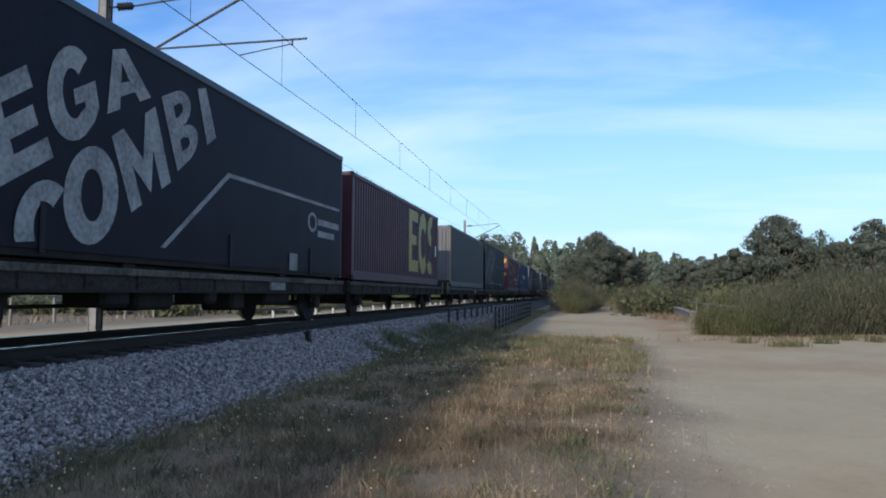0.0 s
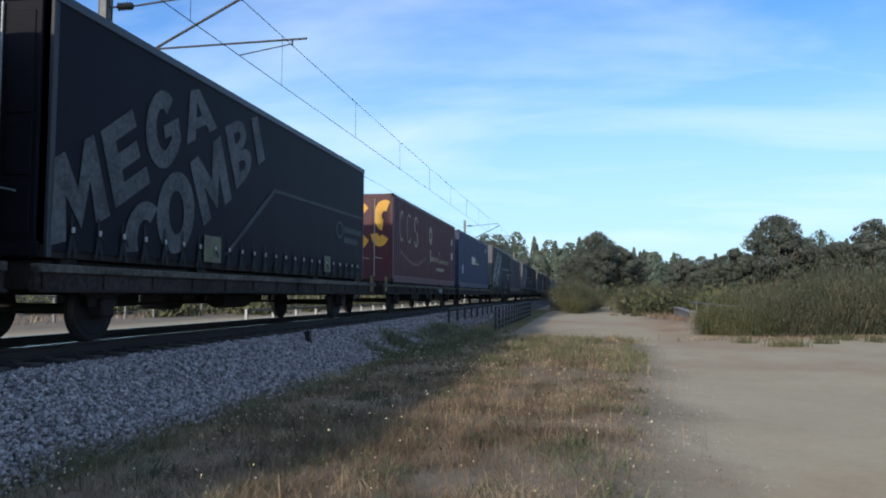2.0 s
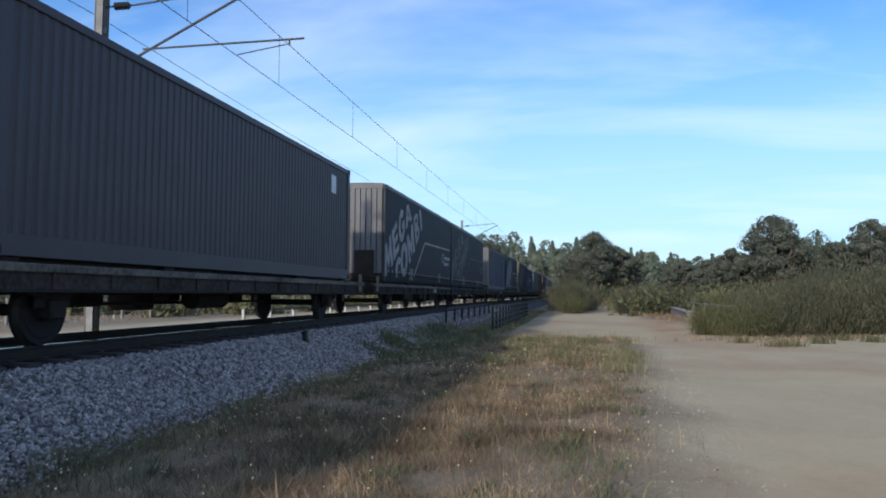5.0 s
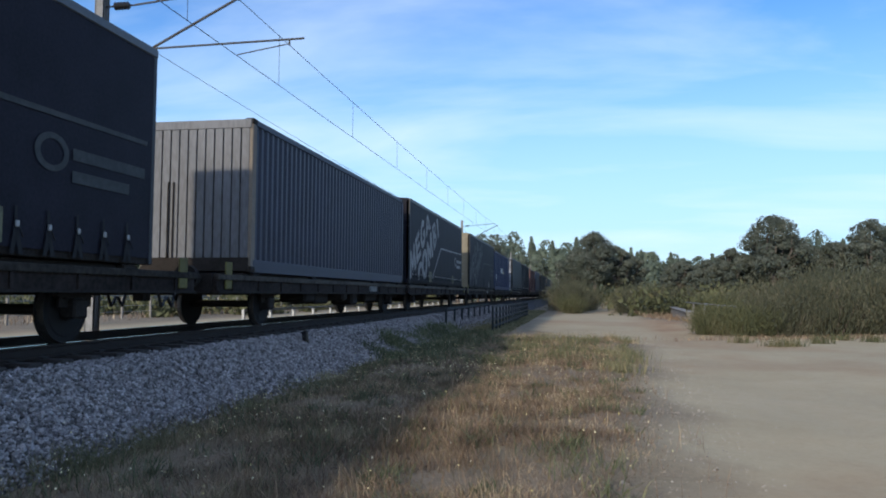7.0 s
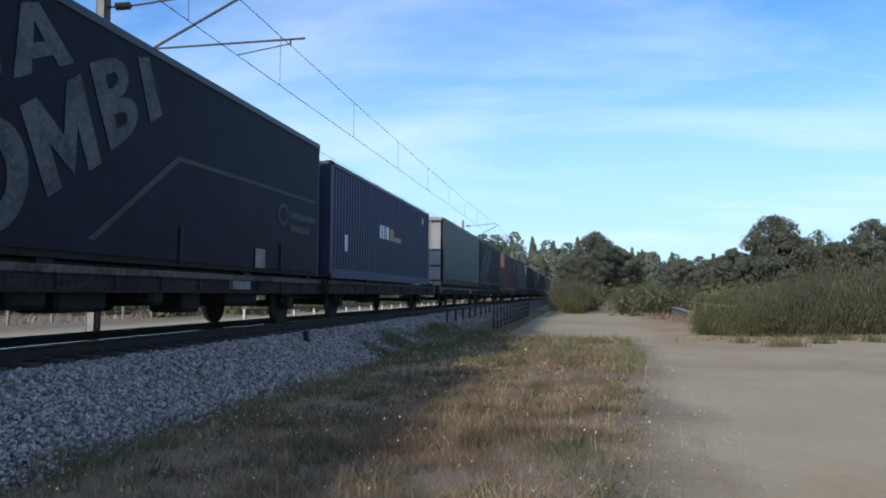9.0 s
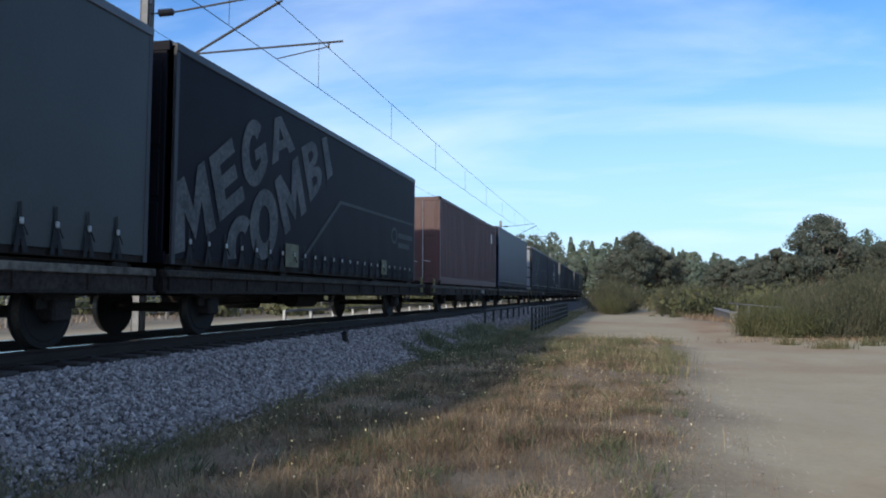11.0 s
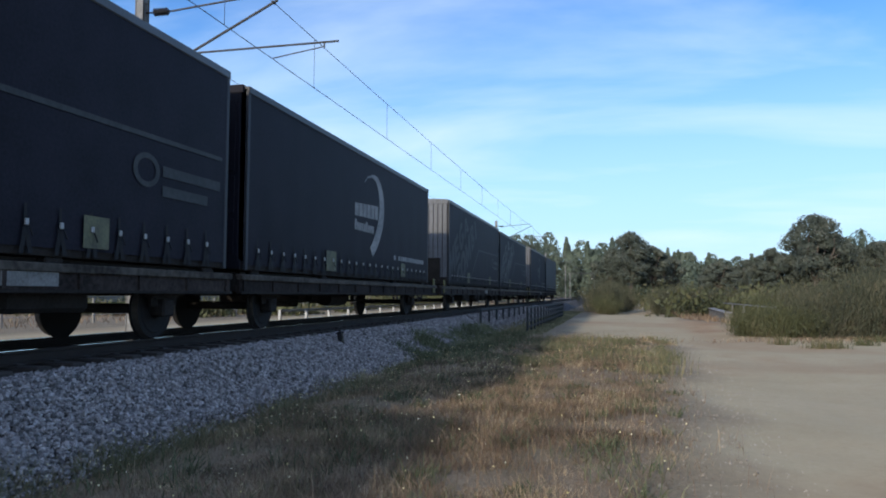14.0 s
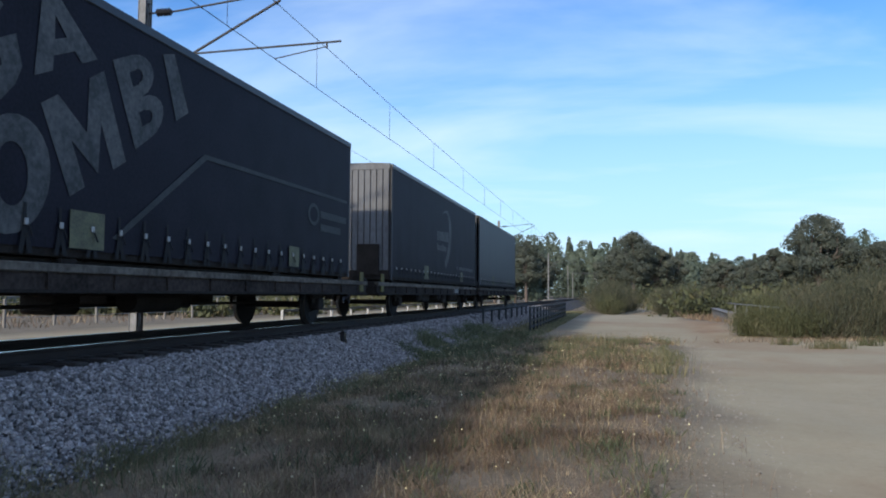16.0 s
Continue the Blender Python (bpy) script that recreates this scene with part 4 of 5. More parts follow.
MAUVE = paint("grey_mauve_paint", (0.045, 0.036, 0.042), (0.03, 0.024, 0.028))
YELLOW = paint("yellow_letter_paint", (0.30, 0.245, 0.035), (0.18, 0.15, 0.04))
ORANGE_YELLOW = paint("orange_yellow_paint", (0.75, 0.40, 0.03), (0.55, 0.27, 0.03))
GOLD = paint("gold_letter_paint", (0.264, 0.198, 0.0924), (0.165, 0.119, 0.0594))
WHITE = paint("white_letter_paint", (0.65, 0.66, 0.66), (0.45, 0.46, 0.47))
PLUM_MARK = [("bar", 7.75, 9.45, 3.68, 4.12, YELLOW), ("bar", 7.75, 9.15, 2.72, 3.12, YELLOW), ("bar", 7.75, 9.5, 1.62, 2.1, YELLOW), ("bar", 7.75, 8.3, 2.1, 2.72, YELLOW),
             ("bar", 7.75, 8.3, 3.12, 3.68, YELLOW), ("ring", 10.5, 2.88, 0.66, 1.32, 0.72, 40, 318, YELLOW), ("ring", 12.45, 3.55, 0.2, 0.7, 1.4, 78, 262, YELLOW),
             ("ring", 12.1, 2.42, 0.3, 0.82, 0.95, 212, 306, YELLOW), ("bar", 13.3, 13.55, 2.45, 2.95, WHITE)]
BLUE_MARK = [("bar", 1.35, 1.62, 1.94, 2.42, WHITE), ("bar", 5.3, 5.55, 2.62, 3.08, WHITE), ("bar", 5.66, 5.9, 2.62, 3.08, WHITE), ("bar", 6.02, 6.12, 2.62, 3.08, WHITE),
             ("bar", 6.24, 6.6, 2.62, 3.08, WHITE), ("bar", 6.75, 7.3, 2.62, 3.05, GOLD), ("bar", 7.4, 8.5, 2.62, 2.8, GOLD), ("bar", 12.5, 12.7, 3.75, 4.0, WHITE)]
WINE_MARK = [("ring", 1.0, 3.3, 0.48, 0.6, 0.6, 40, 300, GOLD), ("ring", 2.3, 3.3, 0.5, 0.6, 0.7, 50, 320, GOLD), ("ring", 3.6, 3.55, 0.24, 0.36, 1.0, 20, 250, GOLD),
             ("ring", 3.6, 2.98, 0.24, 0.36, 1.0, -160, 75, GOLD), ("ring", 6.75, 3.35, 0.16, 0.42, 0.8, 0, 360, GOLD), ("bar", 6.65, 6.85, 2.13, 2.72, GOLD),
             *[("bar", 6.98 + 0.21 * i, 7.1 + 0.21 * i, 2.2, 2.42, GOLD) for i in range(8)], ("ring", 8.95, 2.45, 0.2, 0.3, 0.7, 50, 310, GOLD), *[("bar", 9.25 + 0.22 * i, 9.37 + 0.22 * i, 2.18, 2.38, GOLD) for i in range(11)], ("bar", 8.2, 10.2, 1.8, 1.95, GOLD),
             ("bar", 12.9, 13.15, 3.3, 3.6, WHITE), ("bar", 12.9, 13.15, 2.5, 2.9, WHITE)] + \
            [("star", 1.0 + 0.42 * i, 2.28 - 0.36 * math.sin(math.pi * i / 11), 0.11, GOLD) for i in range(12)]
WINE_MARK = [(m[0], m[1] + 0.45, *((m[2] + 0.45, *m[3:]) if m[0] == "bar" else m[2:])) if m[-1] is GOLD else m for m in WINE_MARK]
PALE_MARK = [("bar", 12.3, 12.7, 3.5, 4.0, WHITE)]

LOADS = [
    lambda: container("grey-mauve corrugated container ahead of the lettered loads", MAUVE, "doors", []),
    lambda: curtain_load("plain dark tarpaulin swap body", T2, "doors", R2),
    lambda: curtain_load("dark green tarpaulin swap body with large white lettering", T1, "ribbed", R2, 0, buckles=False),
    lambda: container("maroon corrugated container with big yellow painted shapes", MAROON, "doors", PLUM_MARK),
    lambda: container("slate grey corrugated container with a pale ribbed end", SLATE, "ribbed", []),
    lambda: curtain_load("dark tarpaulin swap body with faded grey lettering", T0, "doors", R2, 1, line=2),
    lambda: container("brown-red container with golden marks and yellow door blocks", BROWN, "doors", WINE_MARK, ORANGE_YELLOW),
    lambda: container("blue corrugated container with small white marks", BLUE, "doors", BLUE_MARK),
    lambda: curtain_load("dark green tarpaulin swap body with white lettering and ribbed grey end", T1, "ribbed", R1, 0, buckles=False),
    lambda: container("weathered grey-mauve corrugated container", MAUVE, "doors", PALE_MARK, pitch=0.2, depth=0.02),
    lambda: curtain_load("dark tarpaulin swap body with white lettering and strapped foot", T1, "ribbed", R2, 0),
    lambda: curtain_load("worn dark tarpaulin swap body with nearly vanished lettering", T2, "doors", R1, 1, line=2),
    lambda: container("grey-blue corrugated container with pale ribbed end and rusty corners", STEEL_BLUE, "ribbed", []),
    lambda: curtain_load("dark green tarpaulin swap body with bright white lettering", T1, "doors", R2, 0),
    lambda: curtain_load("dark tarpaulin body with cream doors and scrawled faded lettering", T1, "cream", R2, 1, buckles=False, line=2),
    lambda: container("deep blue corrugated container with small white marks", DEEP, "doors", BLUE_MARK),
    lambda: curtain_load("grey-green tarpaulin swap body with white door end", T4, "white", R1),
    lambda: curtain_load("stained dark tarpaulin swap body with patchy faded lettering", T0, "doors", R2, 1, line=2),
    lambda: container("rusty brown corrugated container with orange-brown doors", ORANGE, "doors", PALE_MARK, pitch=0.25, top=4.52),
    lambda: curtain_load("plain blue-grey tarpaulin swap body with blue frame", T3, "doors", R3, top=4.72),
    lambda: curtain_load("dark tarpaulin swap body with white doors and faint lettering", T2, "white", R1, 2, line=2, top=4.68),
    lambda: curtain_load("dark green tarpaulin swap body with a white crescent", T1, "doors", R2, None, 0),
    lambda: curtain_load("dark tarpaulin swap body with ribbed grey end and faint lettering", T2, "ribbed", R1, 2, line=2, top=4.72),
    lambda: curtain_load("dark blue-green tarpaulin swap body with grey lettering", T2, "doors", R2, 1, line=2),
    lambda: curtain_load("dark tarpaulin swap body with ribbed end and a small crescent", T2, "ribbed", R1, None, 1, top=4.74),
    lambda: curtain_load("plain grey tarpaulin swap body at the train's end", T5, "doors", R2, top=4.74),
]

TURN = pose(0, 0, 0, 0, 0, 180)
wagons = [flat_wagon()]
wagons += [copy_thing(wagons[0], pose(0, 0, 0)) for _ in range(25)]
loads = [make() for make in LOADS]


# ---- plants ----
def leaf_material(name, dark, light, extra=None, patch=0.4):
    """Leaves and blades: colour varies from piece to piece and from place to place."""
    m = bpy.data.materials.new(name)
    m.use_nodes = True
    n, k = m.node_tree.nodes, m.node_tree.links
    b = n["Principled BSDF"]
    b.inputs["Roughness"].default_value = 0.75
    b.inputs["Specular IOR Level"].default_value = 0.2
    g = n.new("ShaderNodeNewGeometry")
    r = n.new("ShaderNodeValToRGB")
    e = r.color_ramp.elements
    stops = [(0.0, dark), (0.6, light)] + ([(0.9, extra)] if extra else [])
    while len(e) < len(stops):
        e.new(0.5)
    for el, (p, c) in zip(e, stops):
        el.position, el.color = p, (*c, 1)
    co = n.new("ShaderNodeTexCoord")
    no = n.new("ShaderNodeTexNoise"); no.inputs["Scale"].default_value = patch; no.inputs["Detail"].default_value = 3
    k.new(co.outputs["Object"], no.inputs["Vector"])
    a = n.new("ShaderNodeMath"); a.operation = "MULTIPLY_ADD"; a.inputs[1].default_value = 0.55
    s = n.new("ShaderNodeMath"); s.operation = "MULTIPLY_ADD"; s.inputs[1].default_value = 1.5; s.inputs[2].default_value = -0.52
    k.new(no.outputs["Fac"], s.inputs[0])
    k.new(g.outputs["Random Per Island"], a.inputs[0]); k.new(s.outputs[0], a.inputs[2])
    k.new(a.outputs[0], r.inputs[0]); k.new(r.outputs[0], b.inputs["Base Color"])
    return m


STRAW = leaf_material("dry_grass", (0.06, 0.05, 0.036), (0.21, 0.145, 0.10), (0.50, 0.40, 0.26), 1.6)
GREENISH = leaf_material("green_grass", (0.075, 0.084, 0.045), (0.17, 0.168, 0.092), (0.32, 0.28, 0.165), 0.8)
WEED = leaf_material("weed_leaves", (0.045, 0.058, 0.032), (0.11, 0.13, 0.07), (0.22, 0.22, 0.13), 0.9)
GUM = leaf_material("gum_leaves", (0.04, 0.05, 0.042), (0.088, 0.104, 0.082), (0.155, 0.165, 0.135), 0.5)
# far woods paler and bluer than leaf green: distance haze is in the colour
PINE = leaf_material("hazed_woodland_leaves", (0.055, 0.076, 0.06), (0.095, 0.122, 0.092), (0.135, 0.16, 0.112), 0.06)
BROOM = leaf_material("broom_twigs", (0.03, 0.036, 0.024), (0.086, 0.091, 0.057), (0.16, 0.142, 0.093), 0.55)
HEATH = leaf_material("scrub_twigs", (0.04, 0.048, 0.024), (0.105, 0.112, 0.056), (0.17, 0.15, 0.09), 0.12)
PETAL = surface("pale_petals", (0.75, 0.72, 0.55), 0.7, (0.7, 0.6, 0.2), 2, 3, island=0.2)


def cards(rng, centre, up, length, width):
    """Narrow leaf quads: rows of centres, directions, lengths and widths to points and faces."""
    n = len(centre)
    side = np.cross(up, rng.normal(size=(n, 3)))
    side /= np.linalg.norm(side, axis=1)[:, None] + 1e-9
    a, b = up * (length / 2)[:, None], side * (width / 2)[:, None]
    v = np.stack([centre - a, centre + b - a * 0.1, centre + a, centre - b - a * 0.1], 1).reshape(-1, 3)
    return v, np.arange(4 * n).reshape(-1, 4)


def facing(rng, centre, normal, length, width, loose=0.45):
    """Leaf quads that lie roughly across the given normals, as the outer leaves of a crown do."""
    n = len(centre)
    nn = normal / (np.linalg.norm(normal, axis=1)[:, None] + 1e-9) + rng.normal(0, loose, (n, 3))
    nn /= np.linalg.norm(nn, axis=1)[:, None]
    side = np.cross(nn, rng.normal(size=(n, 3)))
    side /= np.linalg.norm(side, axis=1)[:, None] + 1e-9
    up = np.cross(nn, side)
    a, b = up * (length / 2)[:, None], side * (width / 2)[:, None]
    v = np.stack([centre - a, centre + b, centre + a, centre - b], 1).reshape(-1, 3)
    return v, np.arange(4 * n).reshape(-1, 4)


def unit(v):
    return v / (np.linalg.norm(v, axis=1)[:, None] + 1e-9)


def blades(name, rng, x, y, height, width, material, label, lean=0.6):
    n = len(x)
    z = np.array([max(ground_height(a, b), bank_z(a) if -4.8 < a < 2.1 else -9) for a, b in zip(x, y)]) - 0.02
    base = np.stack([x, y, z], 1)
    ang = rng.uniform(0, 2 * math.pi, n)
    wv = np.stack([np.cos(ang), np.sin(ang), np.zeros(n)], 1) * (width / 2)[:, None]
    tilt = rng.normal(0, lean, (n, 2)) * height[:, None]
    mid = base + np.stack([tilt[:, 0] * 0.35, tilt[:, 1] * 0.35, height * 0.55], 1)
    tip = base + np.stack([tilt[:, 0], tilt[:, 1], height * 0.97], 1)
    v = np.stack([base - wv, base + wv, mid + wv * 0.8, mid - wv * 0.8, tip], 1).reshape(-1, 3)
    i = 5 * np.arange(n)
    f = [q for k in i.tolist() for q in ((k, k + 1, k + 2, k + 3), (k + 3, k + 2, k + 4))]
    return tagged(soup(name, v, f, material), label, "grass", kind="stuff")


def grass_field():
    rng = np.random.default_rng(11)
    xs, ys, hs, ws = [], [], [], []
    for y0, y1, count, w in ((3.5, 8, 95000, 0.0042), (8, 14, 85000, 0.006), (14, 22, 52000, 0.009), (22, 30, 30000, 0.012)):
        y = rng.uniform(y0, y1, count)
        right = np.interp(y, [a for a, _ in ROAD_LEFT], [b for _, b in ROAD_LEFT])
        x = rng.uniform(1.9, right + 0.35)
        xs.append(x); ys.append(y); ws.append(np.full(count, w) * rng.uniform(0.7, 1.5, count))
    x, y, w = map(np.concatenate, (xs, ys, ws))
    patch = np.array([wobble(a, b, 0.55, 21) + 0.6 * wobble(a, b, 1.7, 4) for a, b in zip(x, y)])
    edge = np.interp(y, [a for a, _ in ROAD_LEFT], [b for _, b in ROAD_LEFT]) - x
    fade = np.clip((29.5 - y + 2.5 * patch) / 4, 0, 1)
    keep = (rng.random(len(x)) < fade) & (rng.random(len(x)) < np.clip(0.68 + 0.8 * patch, 0.22, 1)) & (rng.random(len(x)) < np.clip(edge / 1.1, 0.04, 1))
    x, y, w, patch, edge = x[keep], y[keep], w[keep], patch[keep], edge[keep]
    h = (rng.gamma(3, 0.019, len(x)) * (1 + 0.9 * patch) + 0.05 * (rng.random(len(x)) < 0.12)) * np.clip(0.35 + edge / 2.2, 0.3, 1) + 0.025
    green = (rng.random(len(x)) < np.clip(0.58 - (x - 2.0) * 0.2 + 0.5 * patch + 0.1 * (y > 17), 0.12, 0.9))
    blades("dry_grass", rng, x[~green], y[~green], h[~green], w[~green], STRAW, "dry straw-coloured grass beside the sandy road")
    blades("green_grass", rng, x[green], y[green], h[green] * 0.85, w[green], GREENISH, "olive green grass and weeds at the ballast's foot")
    # taller stalks, tussocks at the tip of the verge and thin growth farther off
    n = 1500
    y = rng.uniform(4.5, 29, n); x = rng.uniform(2.4, 8.0, n)
    blades("grass_stalks", rng, x, y, rng.uniform(0.14, 0.36, n), np.full(n, 0.003) + y * 0.0002, STRAW, "tall thin dry grass stalks", 0.2)
    n = 3600
    k = rng.integers(0, 30, n)
    cys = rng.uniform(15, 28, 30); cxs = rng.uniform(4.6, np.interp(cys, [a for a, _ in ROAD_LEFT], [b for _, b in ROAD_LEFT]) - 0.4)
    x, y = cxs[k] + rng.normal(0, 0.22, n), cys[k] + rng.normal(0, 0.3, n)
    blades("tussocks", rng, x, y, rng.uniform(0.1, 0.38, n), np.full(n, 0.014), GREENISH, "tall rough tussocks where the verge ends", 0.3)
    n = 9000
    y = rng.uniform(29, 75, n); x = rng.uniform(1.7, 3.9, n)
    blades("shaded_grass", rng, x, y, rng.uniform(0.05, 0.2, n), np.full(n, 0.03), GREENISH, "rough grass along the railing")
    n = 24000
    y = rng.uniform(29, 75, n) ; x = rng.uniform(11.5, 48, n)
    ok = np.array([sandiness(a, b) < 0.35 for a, b in zip(x, y)])
    x, y = x[ok], y[ok]
    blades("rough_grass", rng, x, y, rng.uniform(0.15, 0.5, len(x)), np.full(len(x), 0.035), STRAW, "rough dry grass round the scrub")
    n = 16000
    y = rng.uniform(6, 120, n); x = -rng.uniform(18.4, 70, n)
    ok = np.array([sandiness(a, b) < 0.5 for a, b in zip(x, y)])
    blades("meadow_grass", rng, x[ok], y[ok], rng.uniform(0.15, 0.5, ok.sum()), np.full(ok.sum(), 0.04), STRAW, "dry meadow grass beyond the track")
    # low leafy weeds scattered through the grass
    n = 9000
    k = rng.integers(0, 240, n)
    cys = rng.uniform(4.5, 27, 240); cxs = 2.2 + rng.random(240) * (np.interp(cys, [a for a, _ in ROAD_LEFT], [b for _, b in ROAD_LEFT]) - 2.6)
    size = rng.uniform(0.5, 1.3, 240)[k]
    x, y = cxs[k] + rng.normal(0, 0.1, n) * size, cys[k] + rng.normal(0, 0.1, n) * size
    blades("weeds", rng, x, y, rng.uniform(0.06, 0.22, n) * size, 0.006 + y * 0.0006, WEED, "dark green leafy weeds among the dry grass", 0.7)
    # rank dark weeds that climb the ballast's foot
    n = 15000
    k = rng.integers(0, 90, n)
    cys = rng.uniform(17.5, 30, 90); cxs = rng.uniform(1.6, 3.5, 90)
    cxs[:25] = rng.uniform(1.3, 1.8, 25); cys[:25] = rng.uniform(19, 31, 25)
    tall = rng.uniform(0.45, 1.2, 90)[k]
    x, y = cxs[k] + rng.normal(0, 0.17, n), cys[k] + rng.normal(0, 0.22, n)
    blades("rank_weeds", rng, x, y, rng.uniform(0.08, 0.34, n) * tall, np.full(n, 0.014), WEED, "dark rank weeds over the ballast's foot", 0.5)
    # coarse grass creeping on to the foot of the bank
    n = 5200
    k = rng.integers(0, 40, n)
    cys = 4.6 + 12 * rng.random(40) ** 2; cxs = rng.uniform(2.0, 2.45, 40) - 0.25 * (cys < 6.5)
    x, y = cxs[k] + rng.normal(0, 0.12, n), cys[k] + rng.normal(0, 0.25, n)
    blades("creeping_grass", rng, x, y, rng.uniform(0.05, 0.2, n), 0.003 + y * 0.0006, GREENISH, "coarse green grass creeping on to the ballast", 0.6)
    # small tufts out on the sand
    cx = np.array([13.6, 13.1, 15.0, 12.3, 17.2, 16.4]); cy = np.array([26.4, 26.2, 28.2, 27.9, 29.6, 30.5])
    n = 900
    i = rng.integers(0, len(cx), n)
    x = cx[i] + rng.normal(0, 0.22, n); y = cy[i] + rng.normal(0, 0.14, n)
    blades("sand_tufts", rng, x, y, rng.uniform(0.1, 0.42, n), np.full(n, 0.02), HEATH, "small dark weeds out on the sand", 0.4)
    n = 1100
    y = rng.uniform(28.6, 34, n) ; x = 11.2 + (y - 28.6) * 1.6 + rng.normal(0, 1.6, n)
    blades("sand_fringe", rng, x, y, rng.uniform(0.06, 0.24, n), np.full(n, 0.02), STRAW, "sparse dry grass fringe before the scrub", 0.4)
    # flower heads
    n = 900
    y = rng.uniform(4.6, 20, n)
    x = np.where(rng.random(n) < 0.6, rng.normal(3.3, 0.8, n), rng.uniform(2.3, 7.6, n))
    x[:90], y[:90] = rng.normal(4.5, 0.35, 90), rng.normal(14.6, 0.5, 90)
    z = np.array([ground_height(a, b) for a, b in zip(x, y)]) + rng.uniform(0.12, 0.36, n)
    v, f = cards(rng, np.stack([x, y, z], 1), unit(rng.normal(size=(n, 3))), rng.uniform(0.009, 0.02, n) * (1 + y * 0.03), rng.uniform(0.009, 0.02, n) * (1 + y * 0.03))
    tagged(soup("wild_flowers", v, f, PETAL), "scattered small white and yellow flower heads", "flowers", kind="stuff")
    # pebbles on the road's edge
    n = 3200
    y = rng.uniform(5.5, 27, n)
    x = np.interp(y, [a for a, _ in ROAD_LEFT], [b for _, b in ROAD_LEFT]) + rng.normal(0.15, 0.4, n)
    s = rng.gamma(2.0, 0.0028, n) + 0.003
    oct_v = np.array([(1, 0, 0), (0, 1, 0), (-1, 0, 0), (0, -1, 0), (0, 0, 0.7), (0, 0, -0.6)])
    oct_f = np.array([(0, 1, 4), (1, 2, 4), (2, 3, 4), (3, 0, 4), (1, 0, 5), (2, 1, 5), (3, 2, 5), (0, 3, 5)])
    z = np.array([ground_height(a, b) for a, b in zip(x, y)])
    v = oct_v[None] * (s[:, None, None] * rng.uniform(0.6, 1.3, (n, 6, 1))) + np.stack([x, y, z], 1)[:, None]
    ob = soup("pebbles", v.reshape(-1, 3), (oct_f[None] + 6 * np.arange(n)[:, None, None]).reshape(-1, 3), M["pebble"])
    tagged(ob, "small pale stones along the sandy road's edge", "pebbles", kind="stuff")


M["pebble"] = surface("pale_pebble", (0.42, 0.37, 0.30), 0.9, (0.28, 0.24, 0.2), 8, 60, island=0.4)
grass_field()


def broom_bush(seed, height, radius, twigs, material, label):
    """A shrub of upright twigs in several uneven sprays."""
    rng = np.random.default_rng(seed)
    ob = tagged(empty("shrub"), label, "shrub", "shrubs by the sandy road")
    bm = bmesh.new()
    tops = []
    for i in range(26):
        a, r = rng.uniform(0, 2 * math.pi), radius * math.sqrt(rng.random())
        top = Vector((math.cos(a) * r, math.sin(a) * r, height * rng.uniform(0.5, 1.0) * (1 - 0.35 * (r / radius) ** 2)))
        foot = Vector((top.x * 0.35, top.y * 0.35, -0.05))
        rod(bm, foot, foot.lerp(top, 0.8), 0.022, 0.006, 5)
        tops.append((foot, top))
    part("trunk", bm, M["bark"], ob)
    i = rng.integers(0, len(tops), twigs)
    foot = np.array([tops[k][0] for k in i]); top = np.array([tops[k][1] for k in i])
    f = rng.beta(2.2, 1.3, twigs)[:, None]
    spread = 0.30 * radius
    c = foot + (top - foot) * f + rng.normal(0, 1, (twigs, 3)) * np.array([spread, spread, 0.16 * height]) * (0.45 + 0.55 * f)
    c[:, 2] = np.abs(c[:, 2]) + 0.02
    up = unit((top - foot) * 0.5 + rng.normal(0, 0.42, (twigs, 3)) * height * 0.5 + np.array([0, 0, 0.35 * height]))
    v, fa = cards(rng, c, up, rng.uniform(0.12, 0.34, twigs), rng.uniform(0.016, 0.036, twigs))
    soup("foliage", v, fa, material, ob)
    return ob


